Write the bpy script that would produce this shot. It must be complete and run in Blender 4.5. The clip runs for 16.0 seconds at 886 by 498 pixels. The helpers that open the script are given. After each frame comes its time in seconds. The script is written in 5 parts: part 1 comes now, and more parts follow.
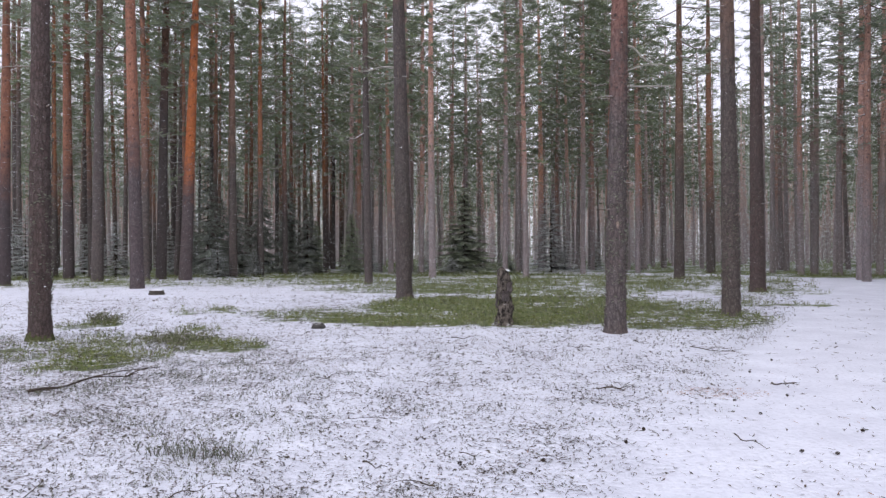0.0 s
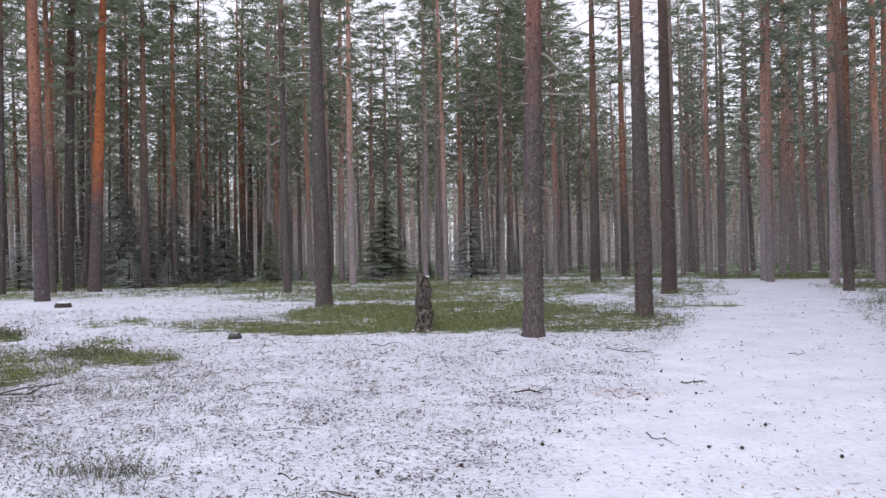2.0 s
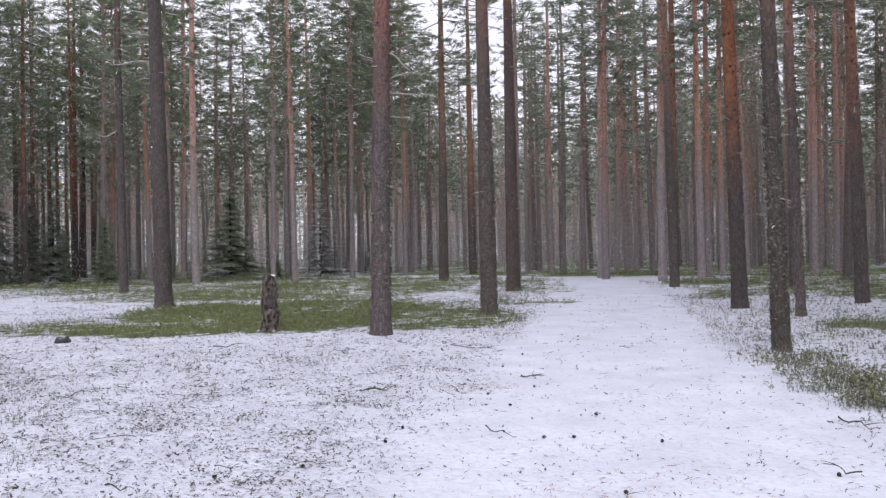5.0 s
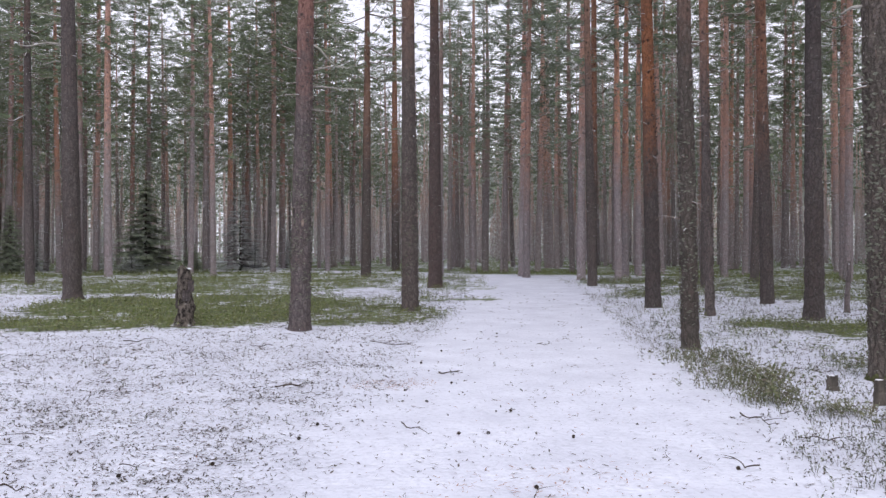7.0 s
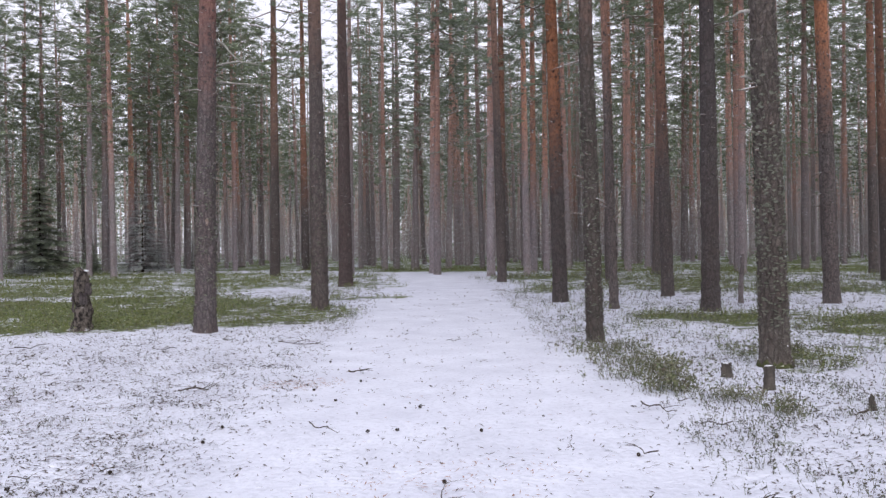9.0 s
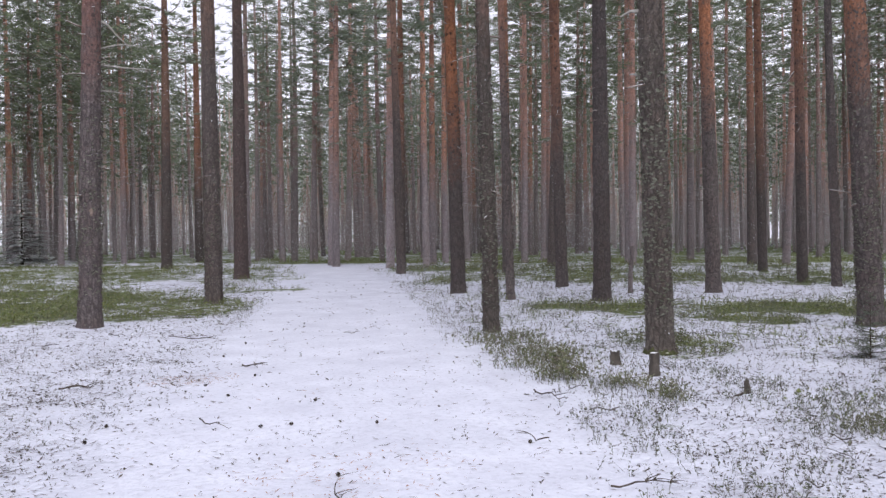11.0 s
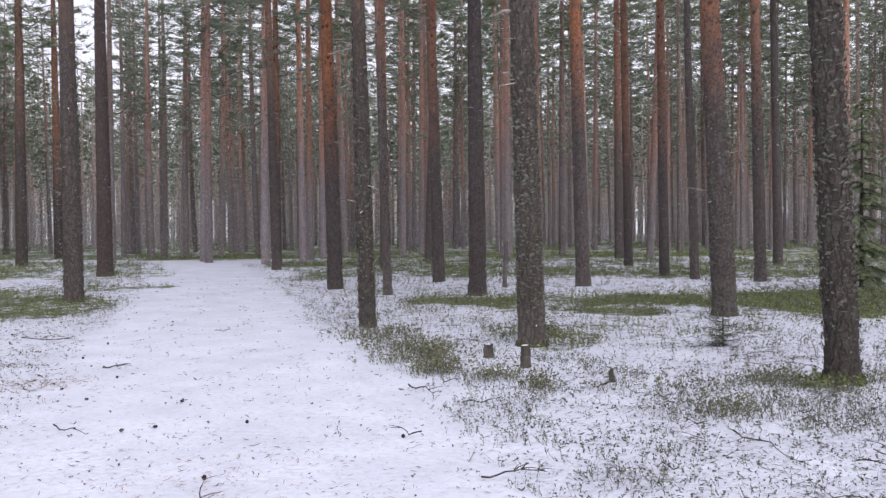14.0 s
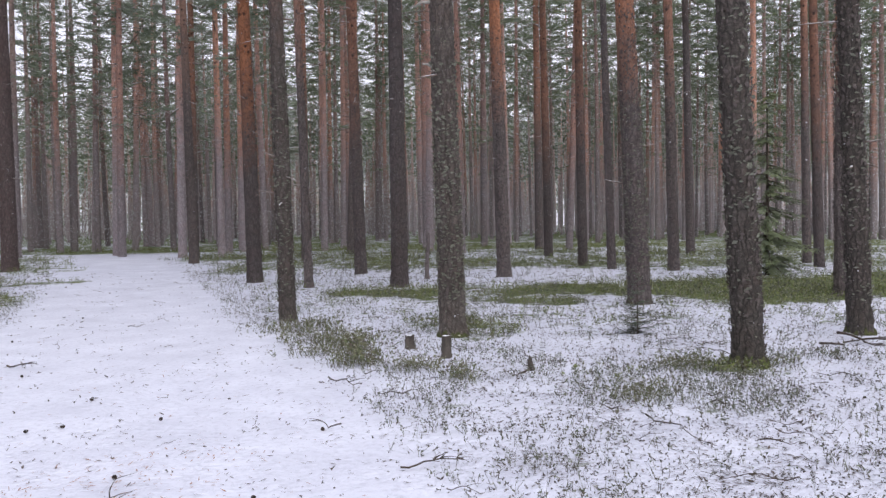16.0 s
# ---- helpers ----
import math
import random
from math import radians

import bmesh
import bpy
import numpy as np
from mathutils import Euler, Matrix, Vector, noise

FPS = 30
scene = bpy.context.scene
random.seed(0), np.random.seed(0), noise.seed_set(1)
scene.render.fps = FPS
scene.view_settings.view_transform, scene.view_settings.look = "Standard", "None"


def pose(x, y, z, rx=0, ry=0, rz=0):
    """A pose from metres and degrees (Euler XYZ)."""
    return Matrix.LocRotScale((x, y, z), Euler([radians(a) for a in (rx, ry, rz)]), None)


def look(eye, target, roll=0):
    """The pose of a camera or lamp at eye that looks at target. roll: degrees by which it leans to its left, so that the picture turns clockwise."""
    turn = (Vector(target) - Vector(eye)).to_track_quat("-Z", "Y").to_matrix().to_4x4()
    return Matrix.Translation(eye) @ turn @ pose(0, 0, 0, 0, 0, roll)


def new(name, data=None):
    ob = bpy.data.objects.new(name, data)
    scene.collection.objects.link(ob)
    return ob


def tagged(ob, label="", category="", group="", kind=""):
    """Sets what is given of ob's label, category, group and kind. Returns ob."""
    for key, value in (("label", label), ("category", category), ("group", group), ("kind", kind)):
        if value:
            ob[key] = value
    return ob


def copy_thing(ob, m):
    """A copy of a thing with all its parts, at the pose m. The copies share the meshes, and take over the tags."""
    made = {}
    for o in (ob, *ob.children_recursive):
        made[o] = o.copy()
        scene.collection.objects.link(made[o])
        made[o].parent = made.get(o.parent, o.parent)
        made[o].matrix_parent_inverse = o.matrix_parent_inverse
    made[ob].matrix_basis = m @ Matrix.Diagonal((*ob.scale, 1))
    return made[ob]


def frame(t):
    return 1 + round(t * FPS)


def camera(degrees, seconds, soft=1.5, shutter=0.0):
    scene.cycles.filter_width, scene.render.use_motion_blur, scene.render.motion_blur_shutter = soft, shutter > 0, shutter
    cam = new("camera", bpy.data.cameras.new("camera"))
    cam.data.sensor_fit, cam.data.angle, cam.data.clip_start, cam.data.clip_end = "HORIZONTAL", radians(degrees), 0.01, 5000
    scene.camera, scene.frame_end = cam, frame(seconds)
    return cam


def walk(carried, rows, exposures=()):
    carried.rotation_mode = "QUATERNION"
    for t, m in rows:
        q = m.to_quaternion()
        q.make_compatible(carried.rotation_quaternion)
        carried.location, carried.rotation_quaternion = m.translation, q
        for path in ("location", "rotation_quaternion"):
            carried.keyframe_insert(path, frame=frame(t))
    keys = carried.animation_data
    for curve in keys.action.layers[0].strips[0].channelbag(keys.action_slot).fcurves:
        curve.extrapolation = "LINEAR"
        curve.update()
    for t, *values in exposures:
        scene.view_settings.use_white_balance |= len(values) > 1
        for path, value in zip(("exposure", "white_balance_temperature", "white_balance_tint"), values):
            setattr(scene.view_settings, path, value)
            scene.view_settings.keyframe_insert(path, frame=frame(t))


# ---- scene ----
cam = camera(57.98, 16.0, 1.4)
PATH = [
    (0.0, pose(-0.000, 0.000, 1.500, 90.318, 0.174, -0.000)),
    (0.5, pose(0.007, 0.009, 1.495, 90.408, 0.239, -1.118)),
    (1.0, pose(0.019, 0.011, 1.497, 90.415, 0.397, -2.635)),
    (1.5, pose(0.030, 0.009, 1.500, 90.533, 0.709, -4.208)),
    (2.0, pose(0.044, 0.008, 1.502, 90.721, 0.936, -5.627)),
    (2.5, pose(0.053, 0.007, 1.502, 90.847, 0.984, -6.975)),
    (3.0, pose(0.061, 0.004, 1.501, 90.946, 0.972, -8.635)),
    (3.5, pose(0.072, 0.001, 1.503, 90.962, 1.055, -10.141)),
    (4.0, pose(0.090, -0.003, 1.499, 90.705, 1.113, -12.524)),
    (4.5, pose(0.097, -0.006, 1.498, 90.553, 1.038, -14.640)),
    (7.0, pose(0.144, -0.015, 1.497, 90.161, -0.095, -21.747)),
    (7.5, pose(0.156, -0.019, 1.494, 90.178, -0.347, -23.613)),
    (8.0, pose(0.161, -0.024, 1.493, 90.147, 0.100, -25.249)),
    (8.5, pose(0.168, -0.025, 1.488, 90.042, 0.430, -26.473)),
    (9.0, pose(0.183, -0.028, 1.488, 89.982, 0.611, -28.061)),
    (9.5, pose(0.192, -0.030, 1.487, 89.699, 0.749, -29.972)),
    (10.0, pose(0.201, -0.036, 1.486, 89.525, 0.663, -31.881)),
    (12.5, pose(0.246, -0.045, 1.480, 89.089, 0.569, -39.478)),
    (13.0, pose(0.257, -0.046, 1.478, 88.986, 0.481, -40.918)),
    (13.5, pose(0.264, -0.048, 1.479, 88.885, 0.289, -42.439)),
    (14.0, pose(0.267, -0.054, 1.479, 88.935, 0.499, -43.859)),
    (14.5, pose(0.274, -0.069, 1.478, 89.081, 0.533, -45.354)),
    (15.0, pose(0.282, -0.070, 1.474, 89.142, 0.448, -46.785)),
    (15.5, pose(0.291, -0.072, 1.471, 88.874, 0.717, -48.181)),
    (16.0, pose(0.292, -0.074, 1.471, 88.304, 0.744, -49.361)),
]
walk(cam, PATH)


# ---- light: an overcast winter sky ----
def overcast():
    world = bpy.data.worlds.new("overcast_sky")
    world.use_nodes = True
    scene.world = world
    n, l = world.node_tree.nodes, world.node_tree.links
    sky = n.new("ShaderNodeTexSky")
    sky.sky_type = "NISHITA"
    sky.sun_disc = False
    sky.sun_elevation, sky.sun_rotation = radians(42), radians(200)
    sky.dust_density = 4.0
    mix = n.new("ShaderNodeMix")
    mix.data_type = "RGBA"
    mix.inputs[0].default_value = 0.9
    l.new(sky.outputs[0], mix.inputs[6])
    mix.inputs[7].default_value = CLOUD
    l.new(mix.outputs[2], n["Background"].inputs[0])
    n["Background"].inputs[1].default_value = SKY_STRENGTH
    sun = bpy.data.lights.new("sun", "SUN")
    sun.energy, sun.angle, sun.color = SUN_STRENGTH, radians(60), (1.0, 0.97, 0.94)
    lamp = new("sun", sun)
    lamp.matrix_world = look((0, 0, 31.6), (12, 33, 0))


CLOUD = (13.0, 12.9, 14.8, 1)
SKY_STRENGTH = 0.098
SUN_STRENGTH = 1.15
overcast()


# ---- materials ----
def nodes_of(name, rough=0.9, spec=0.2):
    m = bpy.data.materials.new(name)
    m.use_nodes = True
    b = m.node_tree.nodes["Principled BSDF"]
    b.inputs["Roughness"].default_value = rough
    b.inputs["Specular IOR Level"].default_value = spec
    return m, m.node_tree.nodes, m.node_tree.links, b


def ramp(n, stops):
    r = n.new("ShaderNodeValToRGB")
    e = r.color_ramp.elements
    while len(e) < len(stops):
        e.new(0.5)
    for k, (p, c) in zip(e, stops):
        k.position, k.color = p, (*c, 1) if len(c) == 3 else c
    return r


def grey(v):
    return (v, v, v)


def noise_tex(n, l, co, scale, detail=4.0, rough=0.6):
    t = n.new("ShaderNodeTexNoise")
    t.inputs["Scale"].default_value, t.inputs["Detail"].default_value, t.inputs["Roughness"].default_value = scale, detail, rough
    if co:
        l.new(co, t.inputs["Vector"])
    return t


def math_node(n, l, op, a, b=None, clamp=False):
    k = n.new("ShaderNodeMath")
    k.operation, k.use_clamp = op, clamp
    for i, v in enumerate((a, b)):
        if v is None:
            continue
        if isinstance(v, (int, float)):
            k.inputs[i].default_value = v
        else:
            l.new(v, k.inputs[i])
    return k.outputs[0]


def mixed(n, l, f, a, b):
    k = n.new("ShaderNodeMix")
    k.data_type = "RGBA"
    for s, v in ((0, f), (6, a), (7, b)):
        if isinstance(v, tuple):
            k.inputs[s].default_value = (*v[:3], 1)
        elif isinstance(v, (int, float)):
            k.inputs[s].default_value = v
        else:
            l.new(v, k.inputs[s])
    return k.outputs[2]


def stretched(n, l, x, y, z):
    co = n.new("ShaderNodeTexCoord")
    m = n.new("ShaderNodeMapping")
    m.inputs["Scale"].default_value = (x, y, z)
    l.new(co.outputs["Object"], m.inputs["Vector"])
    return co, m.outputs[0]


def bark(name, low, high, start, soft, lichen=0.35):
    """Scots pine bark: plated and grey below, thin, orange and knotty from the height start on."""
    m, n, l, b = nodes_of(name, 0.92, 0.15)
    co = n.new("ShaderNodeTexCoord")
    ob = co.outputs["Object"]

    def squashed(z, push):
        warp = noise_tex(n, l, ob, 9.0, 4)
        shift = n.new("ShaderNodeVectorMath")
        shift.operation = "MULTIPLY_ADD"
        l.new(warp.outputs["Color"], shift.inputs[0])
        shift.inputs[1].default_value = (push, push, push)
        l.new(ob, shift.inputs[2])
        k = n.new("ShaderNodeMapping")
        k.inputs["Scale"].default_value = (1, 1, z)
        l.new(shift.outputs[0], k.inputs["Vector"])
        return k.outputs[0]

    def cells(vector, scale, feature):
        k = n.new("ShaderNodeTexVoronoi")
        k.feature = feature
        k.inputs["Scale"].default_value = scale
        l.new(vector, k.inputs["Vector"])
        return k

    def stepped(value, stops):
        k = ramp(n, stops)
        l.new(value, k.inputs[0])
        return k.outputs[0]

    # tall plates parted by dark furrows, and the thin scales lying on them
    tall, flat = squashed(0.26, 0.10), squashed(1.7, 0.06)
    furrow = stepped(cells(tall, 15, "DISTANCE_TO_EDGE").outputs["Distance"], [(0.01, grey(0.0)), (0.13, grey(1.0))])
    scale = cells(flat, 24, "F1")
    shade = n.new("ShaderNodeSeparateColor")
    l.new(scale.outputs["Color"], shade.inputs[0])
    rim = stepped(cells(flat, 24, "DISTANCE_TO_EDGE").outputs["Distance"], [(0.0, grey(0.6)), (0.14, grey(1.0))])
    mottle = noise_tex(n, l, ob, 2.6, 5, 0.65)
    tone = mixed(n, l, stepped(shade.outputs[0], [(0.1, grey(0)), (0.9, grey(1))]), tuple(c * 0.80 for c in low), tuple(min(1, c * 1.2) for c in low))
    ruddy = (low[0] * 0.98, low[1] * 0.85, low[2] * 0.84)
    tone = mixed(n, l, math_node(n, l, "MULTIPLY", stepped(mottle.outputs[0], [(0.42, grey(0)), (0.62, grey(1))]), 0.7), tone, ruddy)
    gap = math_node(n, l, "MULTIPLY", furrow, rim)
    lower = mixed(n, l, gap, tuple(c * 0.58 for c in low), tone)
    # crusts of grey-green lichen
    spots = noise_tex(n, l, ob, 30, 5, 0.7)
    zone = noise_tex(n, l, ob, 1.4, 3)
    crust = math_node(n, l, "ADD", spots.outputs[0], math_node(n, l, "MULTIPLY", math_node(n, l, "SUBTRACT", zone.outputs[0], 0.5), 0.5))
    lower = mixed(n, l, stepped(crust, [(0.60, grey(0)), (0.68, grey(lichen))]), lower, (0.25, 0.265, 0.20))
    # flaking upper bark with the dark knots of lost limbs
    peel = noise_tex(n, l, squashed(0.5, 0.05), 26, 5, 0.7)
    upper = stepped(peel.outputs[0], [(0.34, tuple(c * 0.42 for c in high)), (0.52, high), (0.70, tuple(min(1, c * 1.35) for c in high))])
    upper = mixed(n, l, stepped(mottle.outputs[0], [(0.30, grey(0.65)), (0.52, grey(0.0))]), upper, tuple(c * 0.7 for c in low))
    knot = stepped(cells(squashed(0.9, 0.05), 5.2, "F1").outputs["Distance"], [(0.14, grey(1)), (0.24, grey(0))])
    upper = mixed(n, l, math_node(n, l, "MULTIPLY", knot, 0.8), upper, tuple(c * 0.2 for c in low))
    sep = n.new("ShaderNodeSeparateXYZ")
    l.new(ob, sep.inputs[0])
    info = n.new("ShaderNodeObjectInfo")
    wave = noise_tex(n, l, ob, 3.5, 5)
    h = math_node(n, l, "ADD", sep.outputs[2], math_node(n, l, "MULTIPLY", wave.outputs[0], 2.6))
    h = math_node(n, l, "SUBTRACT", h, math_node(n, l, "MULTIPLY", info.outputs["Random"], soft))
    f = math_node(n, l, "DIVIDE", math_node(n, l, "SUBTRACT", h, start), soft + 1.6, True)
    col = mixed(n, l, f, lower, upper)
    # grains of snow caught behind the scales
    grain = noise_tex(n, l, ob, 38, 2, 0.5)
    col = mixed(n, l, stepped(grain.outputs[0], [(0.735, grey(0)), (0.77, grey(0.8))]), col, (0.8, 0.81, 0.86))
    hue = n.new("ShaderNodeHueSaturation")
    l.new(math_node(n, l, "ADD", math_node(n, l, "MULTIPLY", info.outputs["Random"], 0.5), 0.78), hue.inputs["Value"])
    l.new(col, hue.inputs["Color"])
    l.new(hue.outputs[0], b.inputs["Base Color"])
    bump = n.new("ShaderNodeBump")
    bump.inputs["Strength"].default_value, bump.inputs["Distance"].default_value = 1.0, 0.02
    l.new(math_node(n, l, "ADD", gap, math_node(n, l, "MULTIPLY", shade.outputs[1], 0.7)), bump.inputs["Height"])
    l.new(bump.outputs[0], b.inputs["Normal"])
    return m


LOW = (0.156, 0.135, 0.130)
RUST = (0.37, 0.192, 0.134)
BARK = {
    "grey": bark("bark_grey", (0.150, 0.130, 0.127), (0.25, 0.15, 0.115), 8.5, 2.0, 0.2),
    "brown": bark("bark_brown", (0.160, 0.136, 0.129), (0.31, 0.19, 0.145), 5.4, 2.0),
    "rust": bark("bark_rust", LOW, RUST, 3.6, 2.2, 0.25),
    "orange": bark("bark_orange", LOW, (0.46, 0.20, 0.11), 4.0, 1.4, 0.25),
    "blaze": bark("bark_blaze", (0.14, 0.116, 0.12), (0.48, 0.16, 0.065), 4.5, 0.6, 0.2),
    "ember": bark("bark_ember", (0.13, 0.108, 0.113), (0.36, 0.17, 0.118), 3.9, 1.6, 0.2),
    "umber": bark("bark_umber", (0.145, 0.112, 0.107), (0.25, 0.15, 0.12), 8.5, 2.0, 0.25),
    "charcoal": bark("bark_charcoal", (0.105, 0.094, 0.083), (0.16, 0.105, 0.085), 8.5, 2.0, 0.35),
    "mauve": bark("bark_mauve", (0.195, 0.168, 0.166), (0.31, 0.17, 0.145), 5.0, 0.6, 0.3),
    # bark of the joined distant woods, paled so that its colour carries haze
    "pale": bark("bark_hazed", (0.538, 0.476, 0.493), (0.616, 0.437, 0.386), 3.8, 2.2, 0.2),
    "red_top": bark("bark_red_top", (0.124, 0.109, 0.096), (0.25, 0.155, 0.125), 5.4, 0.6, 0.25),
    # lighter copies of the barks above; haze over far pines is put into them
    "far grey": bark("bark_grey_hazed", (0.319, 0.280, 0.286), (0.414, 0.274, 0.241), 5.0, 2.4, 0.2),
    "far brown": bark("bark_brown_hazed", (0.392, 0.347, 0.353), (0.493, 0.358, 0.325), 6.0, 2.0, 0.2),
    "far rust": bark("bark_rust_hazed", (0.392, 0.345, 0.353), (0.571, 0.336, 0.274), 3.2, 2.2, 0.2),
    "far orange": bark("bark_orange_hazed", (0.392, 0.345, 0.353), (0.594, 0.314, 0.224), 3.6, 1.4, 0.2),
}


def needles(name, dark, light, frost):
    m, n, l, b = nodes_of(name, 0.7, 0.25)
    co = n.new("ShaderNodeTexCoord")
    a = noise_tex(n, l, co.outputs["Object"], 1.1, 3)
    r = ramp(n, [(0.35, dark), (0.7, light)])
    l.new(a.outputs[0], r.inputs[0])
    geo = n.new("ShaderNodeNewGeometry")
    isl = geo.outputs["Random Per Island"]
    c = mixed(n, l, math_node(n, l, "MULTIPLY", isl, 0.5), r.outputs[0], tuple(min(1, x * 1.5) for x in light))
    # a dusting of snow on what faces up
    sep = n.new("ShaderNodeSeparateXYZ")
    l.new(geo.outputs["True Normal"], sep.inputs[0])
    up = math_node(n, l, "ABSOLUTE", sep.outputs[2])
    dust = noise_tex(n, l, co.outputs["Object"], 5.0, 3)
    f = math_node(n, l, "MULTIPLY", math_node(n, l, "POWER", up, 2.0), dust.outputs[0])
    f = math_node(n, l, "MULTIPLY", f, frost, True)
    c = mixed(n, l, f, c, (0.75, 0.77, 0.8))
    l.new(c, b.inputs["Base Color"])
    return m


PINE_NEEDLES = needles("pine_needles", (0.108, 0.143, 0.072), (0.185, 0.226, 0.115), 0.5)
# lighter copy of the pine needles, with haze put into the colour
HAZY_NEEDLES = needles("hazed_pine_needles", (0.125, 0.162, 0.095), (0.205, 0.245, 0.15), 0.55)
FROSTED_NEEDLES = needles("frosted_spruce_needles", (0.075, 0.105, 0.062), (0.16, 0.195, 0.12), 1.4)
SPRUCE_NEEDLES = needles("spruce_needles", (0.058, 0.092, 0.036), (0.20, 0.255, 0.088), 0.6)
# darker copy of the spruce needles; the stand's shade is put into the colour
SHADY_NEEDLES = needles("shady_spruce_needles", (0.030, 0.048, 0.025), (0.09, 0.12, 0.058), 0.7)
SAPLING_NEEDLES = needles("sapling_needles", (0.028, 0.042, 0.022), (0.075, 0.10, 0.05), 0.2)
YOUNG_NEEDLES = needles("young_spruce_needles", (0.05, 0.075, 0.022), (0.16, 0.2, 0.06), 0.3)


def plain(name, a, b_, scale, rough=0.9, bump_d=0.01, snow=0.0, stretch=(1, 1, 1), sharp=0.18):
    """A two-toned natural surface, with snow lying on what faces up."""
    m, n, l, b = nodes_of(name, rough, 0.2)
    co, v = stretched(n, l, *stretch)
    t = noise_tex(n, l, v, scale, 6, 0.65)
    r = ramp(n, [(0.5 - sharp, a), (0.5 + sharp, b_)])
    l.new(t.outputs[0], r.inputs[0])
    c = r.outputs[0]
    if snow:
        geo = n.new("ShaderNodeNewGeometry")
        sep = n.new("ShaderNodeSeparateXYZ")
        l.new(geo.outputs["Normal"], sep.inputs[0])
        patch = noise_tex(n, l, co.outputs["Object"], 9.0, 4)
        s = math_node(n, l, "ADD", sep.outputs[2], math_node(n, l, "MULTIPLY", patch.outputs[0], 0.8))
        s = math_node(n, l, "MULTIPLY", math_node(n, l, "SUBTRACT", s, 1.55 - snow), 4.0, True)
        c = mixed(n, l, s, c, (0.8, 0.81, 0.85))
    l.new(c, b.inputs["Base Color"])
    bump = n.new("ShaderNodeBump")
    bump.inputs["Strength"].default_value, bump.inputs["Distance"].default_value = 0.8, bump_d
    l.new(t.outputs[0], bump.inputs["Height"])
    l.new(bump.outputs[0], b.inputs["Normal"])
    return m


DEADWOOD = plain("dead_wood", (0.12, 0.085, 0.07), (0.29, 0.23, 0.195), 12, snow=0.62)
TWIG = plain("twig_bark", (0.035, 0.027, 0.023), (0.10, 0.078, 0.062), 20, snow=0.25)
PALEWOOD = plain("bleached_dead_wood", (0.20, 0.185, 0.165), (0.46, 0.44, 0.40), 14, snow=0.3)
STUMPWOOD = plain("rotten_stump_wood", (0.018, 0.015, 0.014), (0.15, 0.128, 0.11), 16, 0.95, 0.04, 0.45, (1, 1, 0.6), 0.10)
CUTWOOD = plain("weathered_stump", (0.045, 0.04, 0.035), (0.12, 0.105, 0.09), 18, 0.95, 0.01, 0.1, (1, 1, 0.3))
STONE = plain("dark_stone", (0.035, 0.033, 0.033), (0.10, 0.095, 0.09), 9, 0.85, 0.01, 0.35)
SNOW = plain("settled_snow", (0.74, 0.75, 0.80), (0.84, 0.85, 0.88), 14, 0.6, 0.006)
LICHEN = plain("lichen", (0.12, 0.125, 0.095), (0.30, 0.31, 0.24), 30, 0.95, 0.004)
SCALE = plain("bark_scale", (0.065, 0.054, 0.05), (0.17, 0.145, 0.13), 16, 0.95, 0.006, 0.2)
MOSS = plain("moss", (0.045, 0.05, 0.02), (0.10, 0.105, 0.05), 25, 0.95, 0.01)


def leafy(name, tones):
    m, n, l, b = nodes_of(name, 0.75, 0.25)
    geo = n.new("ShaderNodeNewGeometry")
    r = ramp(n, [(i / (len(tones) - 1), c) for i, c in enumerate(tones)])
    l.new(geo.outputs["Random Per Island"], r.inputs[0])
    l.new(r.outputs[0], b.inputs["Base Color"])
    return m


SHRUB = leafy("shrub_leaves", [(0.060, 0.082, 0.026), (0.135, 0.17, 0.05), (0.22, 0.25, 0.085), (0.13, 0.11, 0.07), (0.16, 0.195, 0.065), (0.38, 0.40, 0.30)])
OLIVE = leafy("olive_shoots", [(0.07, 0.085, 0.04), (0.15, 0.175, 0.085), (0.11, 0.09, 0.07), (0.22, 0.235, 0.135), (0.10, 0.085, 0.06), (0.45, 0.46, 0.43)])
SPRIG = leafy("wintry_sprigs", [(0.055, 0.062, 0.042), (0.125, 0.145, 0.09), (0.09, 0.07, 0.06), (0.21, 0.23, 0.165), (0.06, 0.05, 0.044), (0.40, 0.41, 0.38)])
SPROUT = leafy("moss_sprouts", [(0.045, 0.04, 0.034), (0.085, 0.07, 0.06), (0.11, 0.10, 0.075), (0.06, 0.052, 0.046), (0.15, 0.115, 0.10)])
LITTER = leafy("needle_litter", [(0.026, 0.022, 0.021), (0.075, 0.057, 0.049), (0.14, 0.11, 0.095), (0.042, 0.035, 0.032)])
RUSTY = leafy("rusty_litter", [(0.30, 0.13, 0.08), (0.38, 0.22, 0.15), (0.22, 0.10, 0.06), (0.45, 0.30, 0.2)])


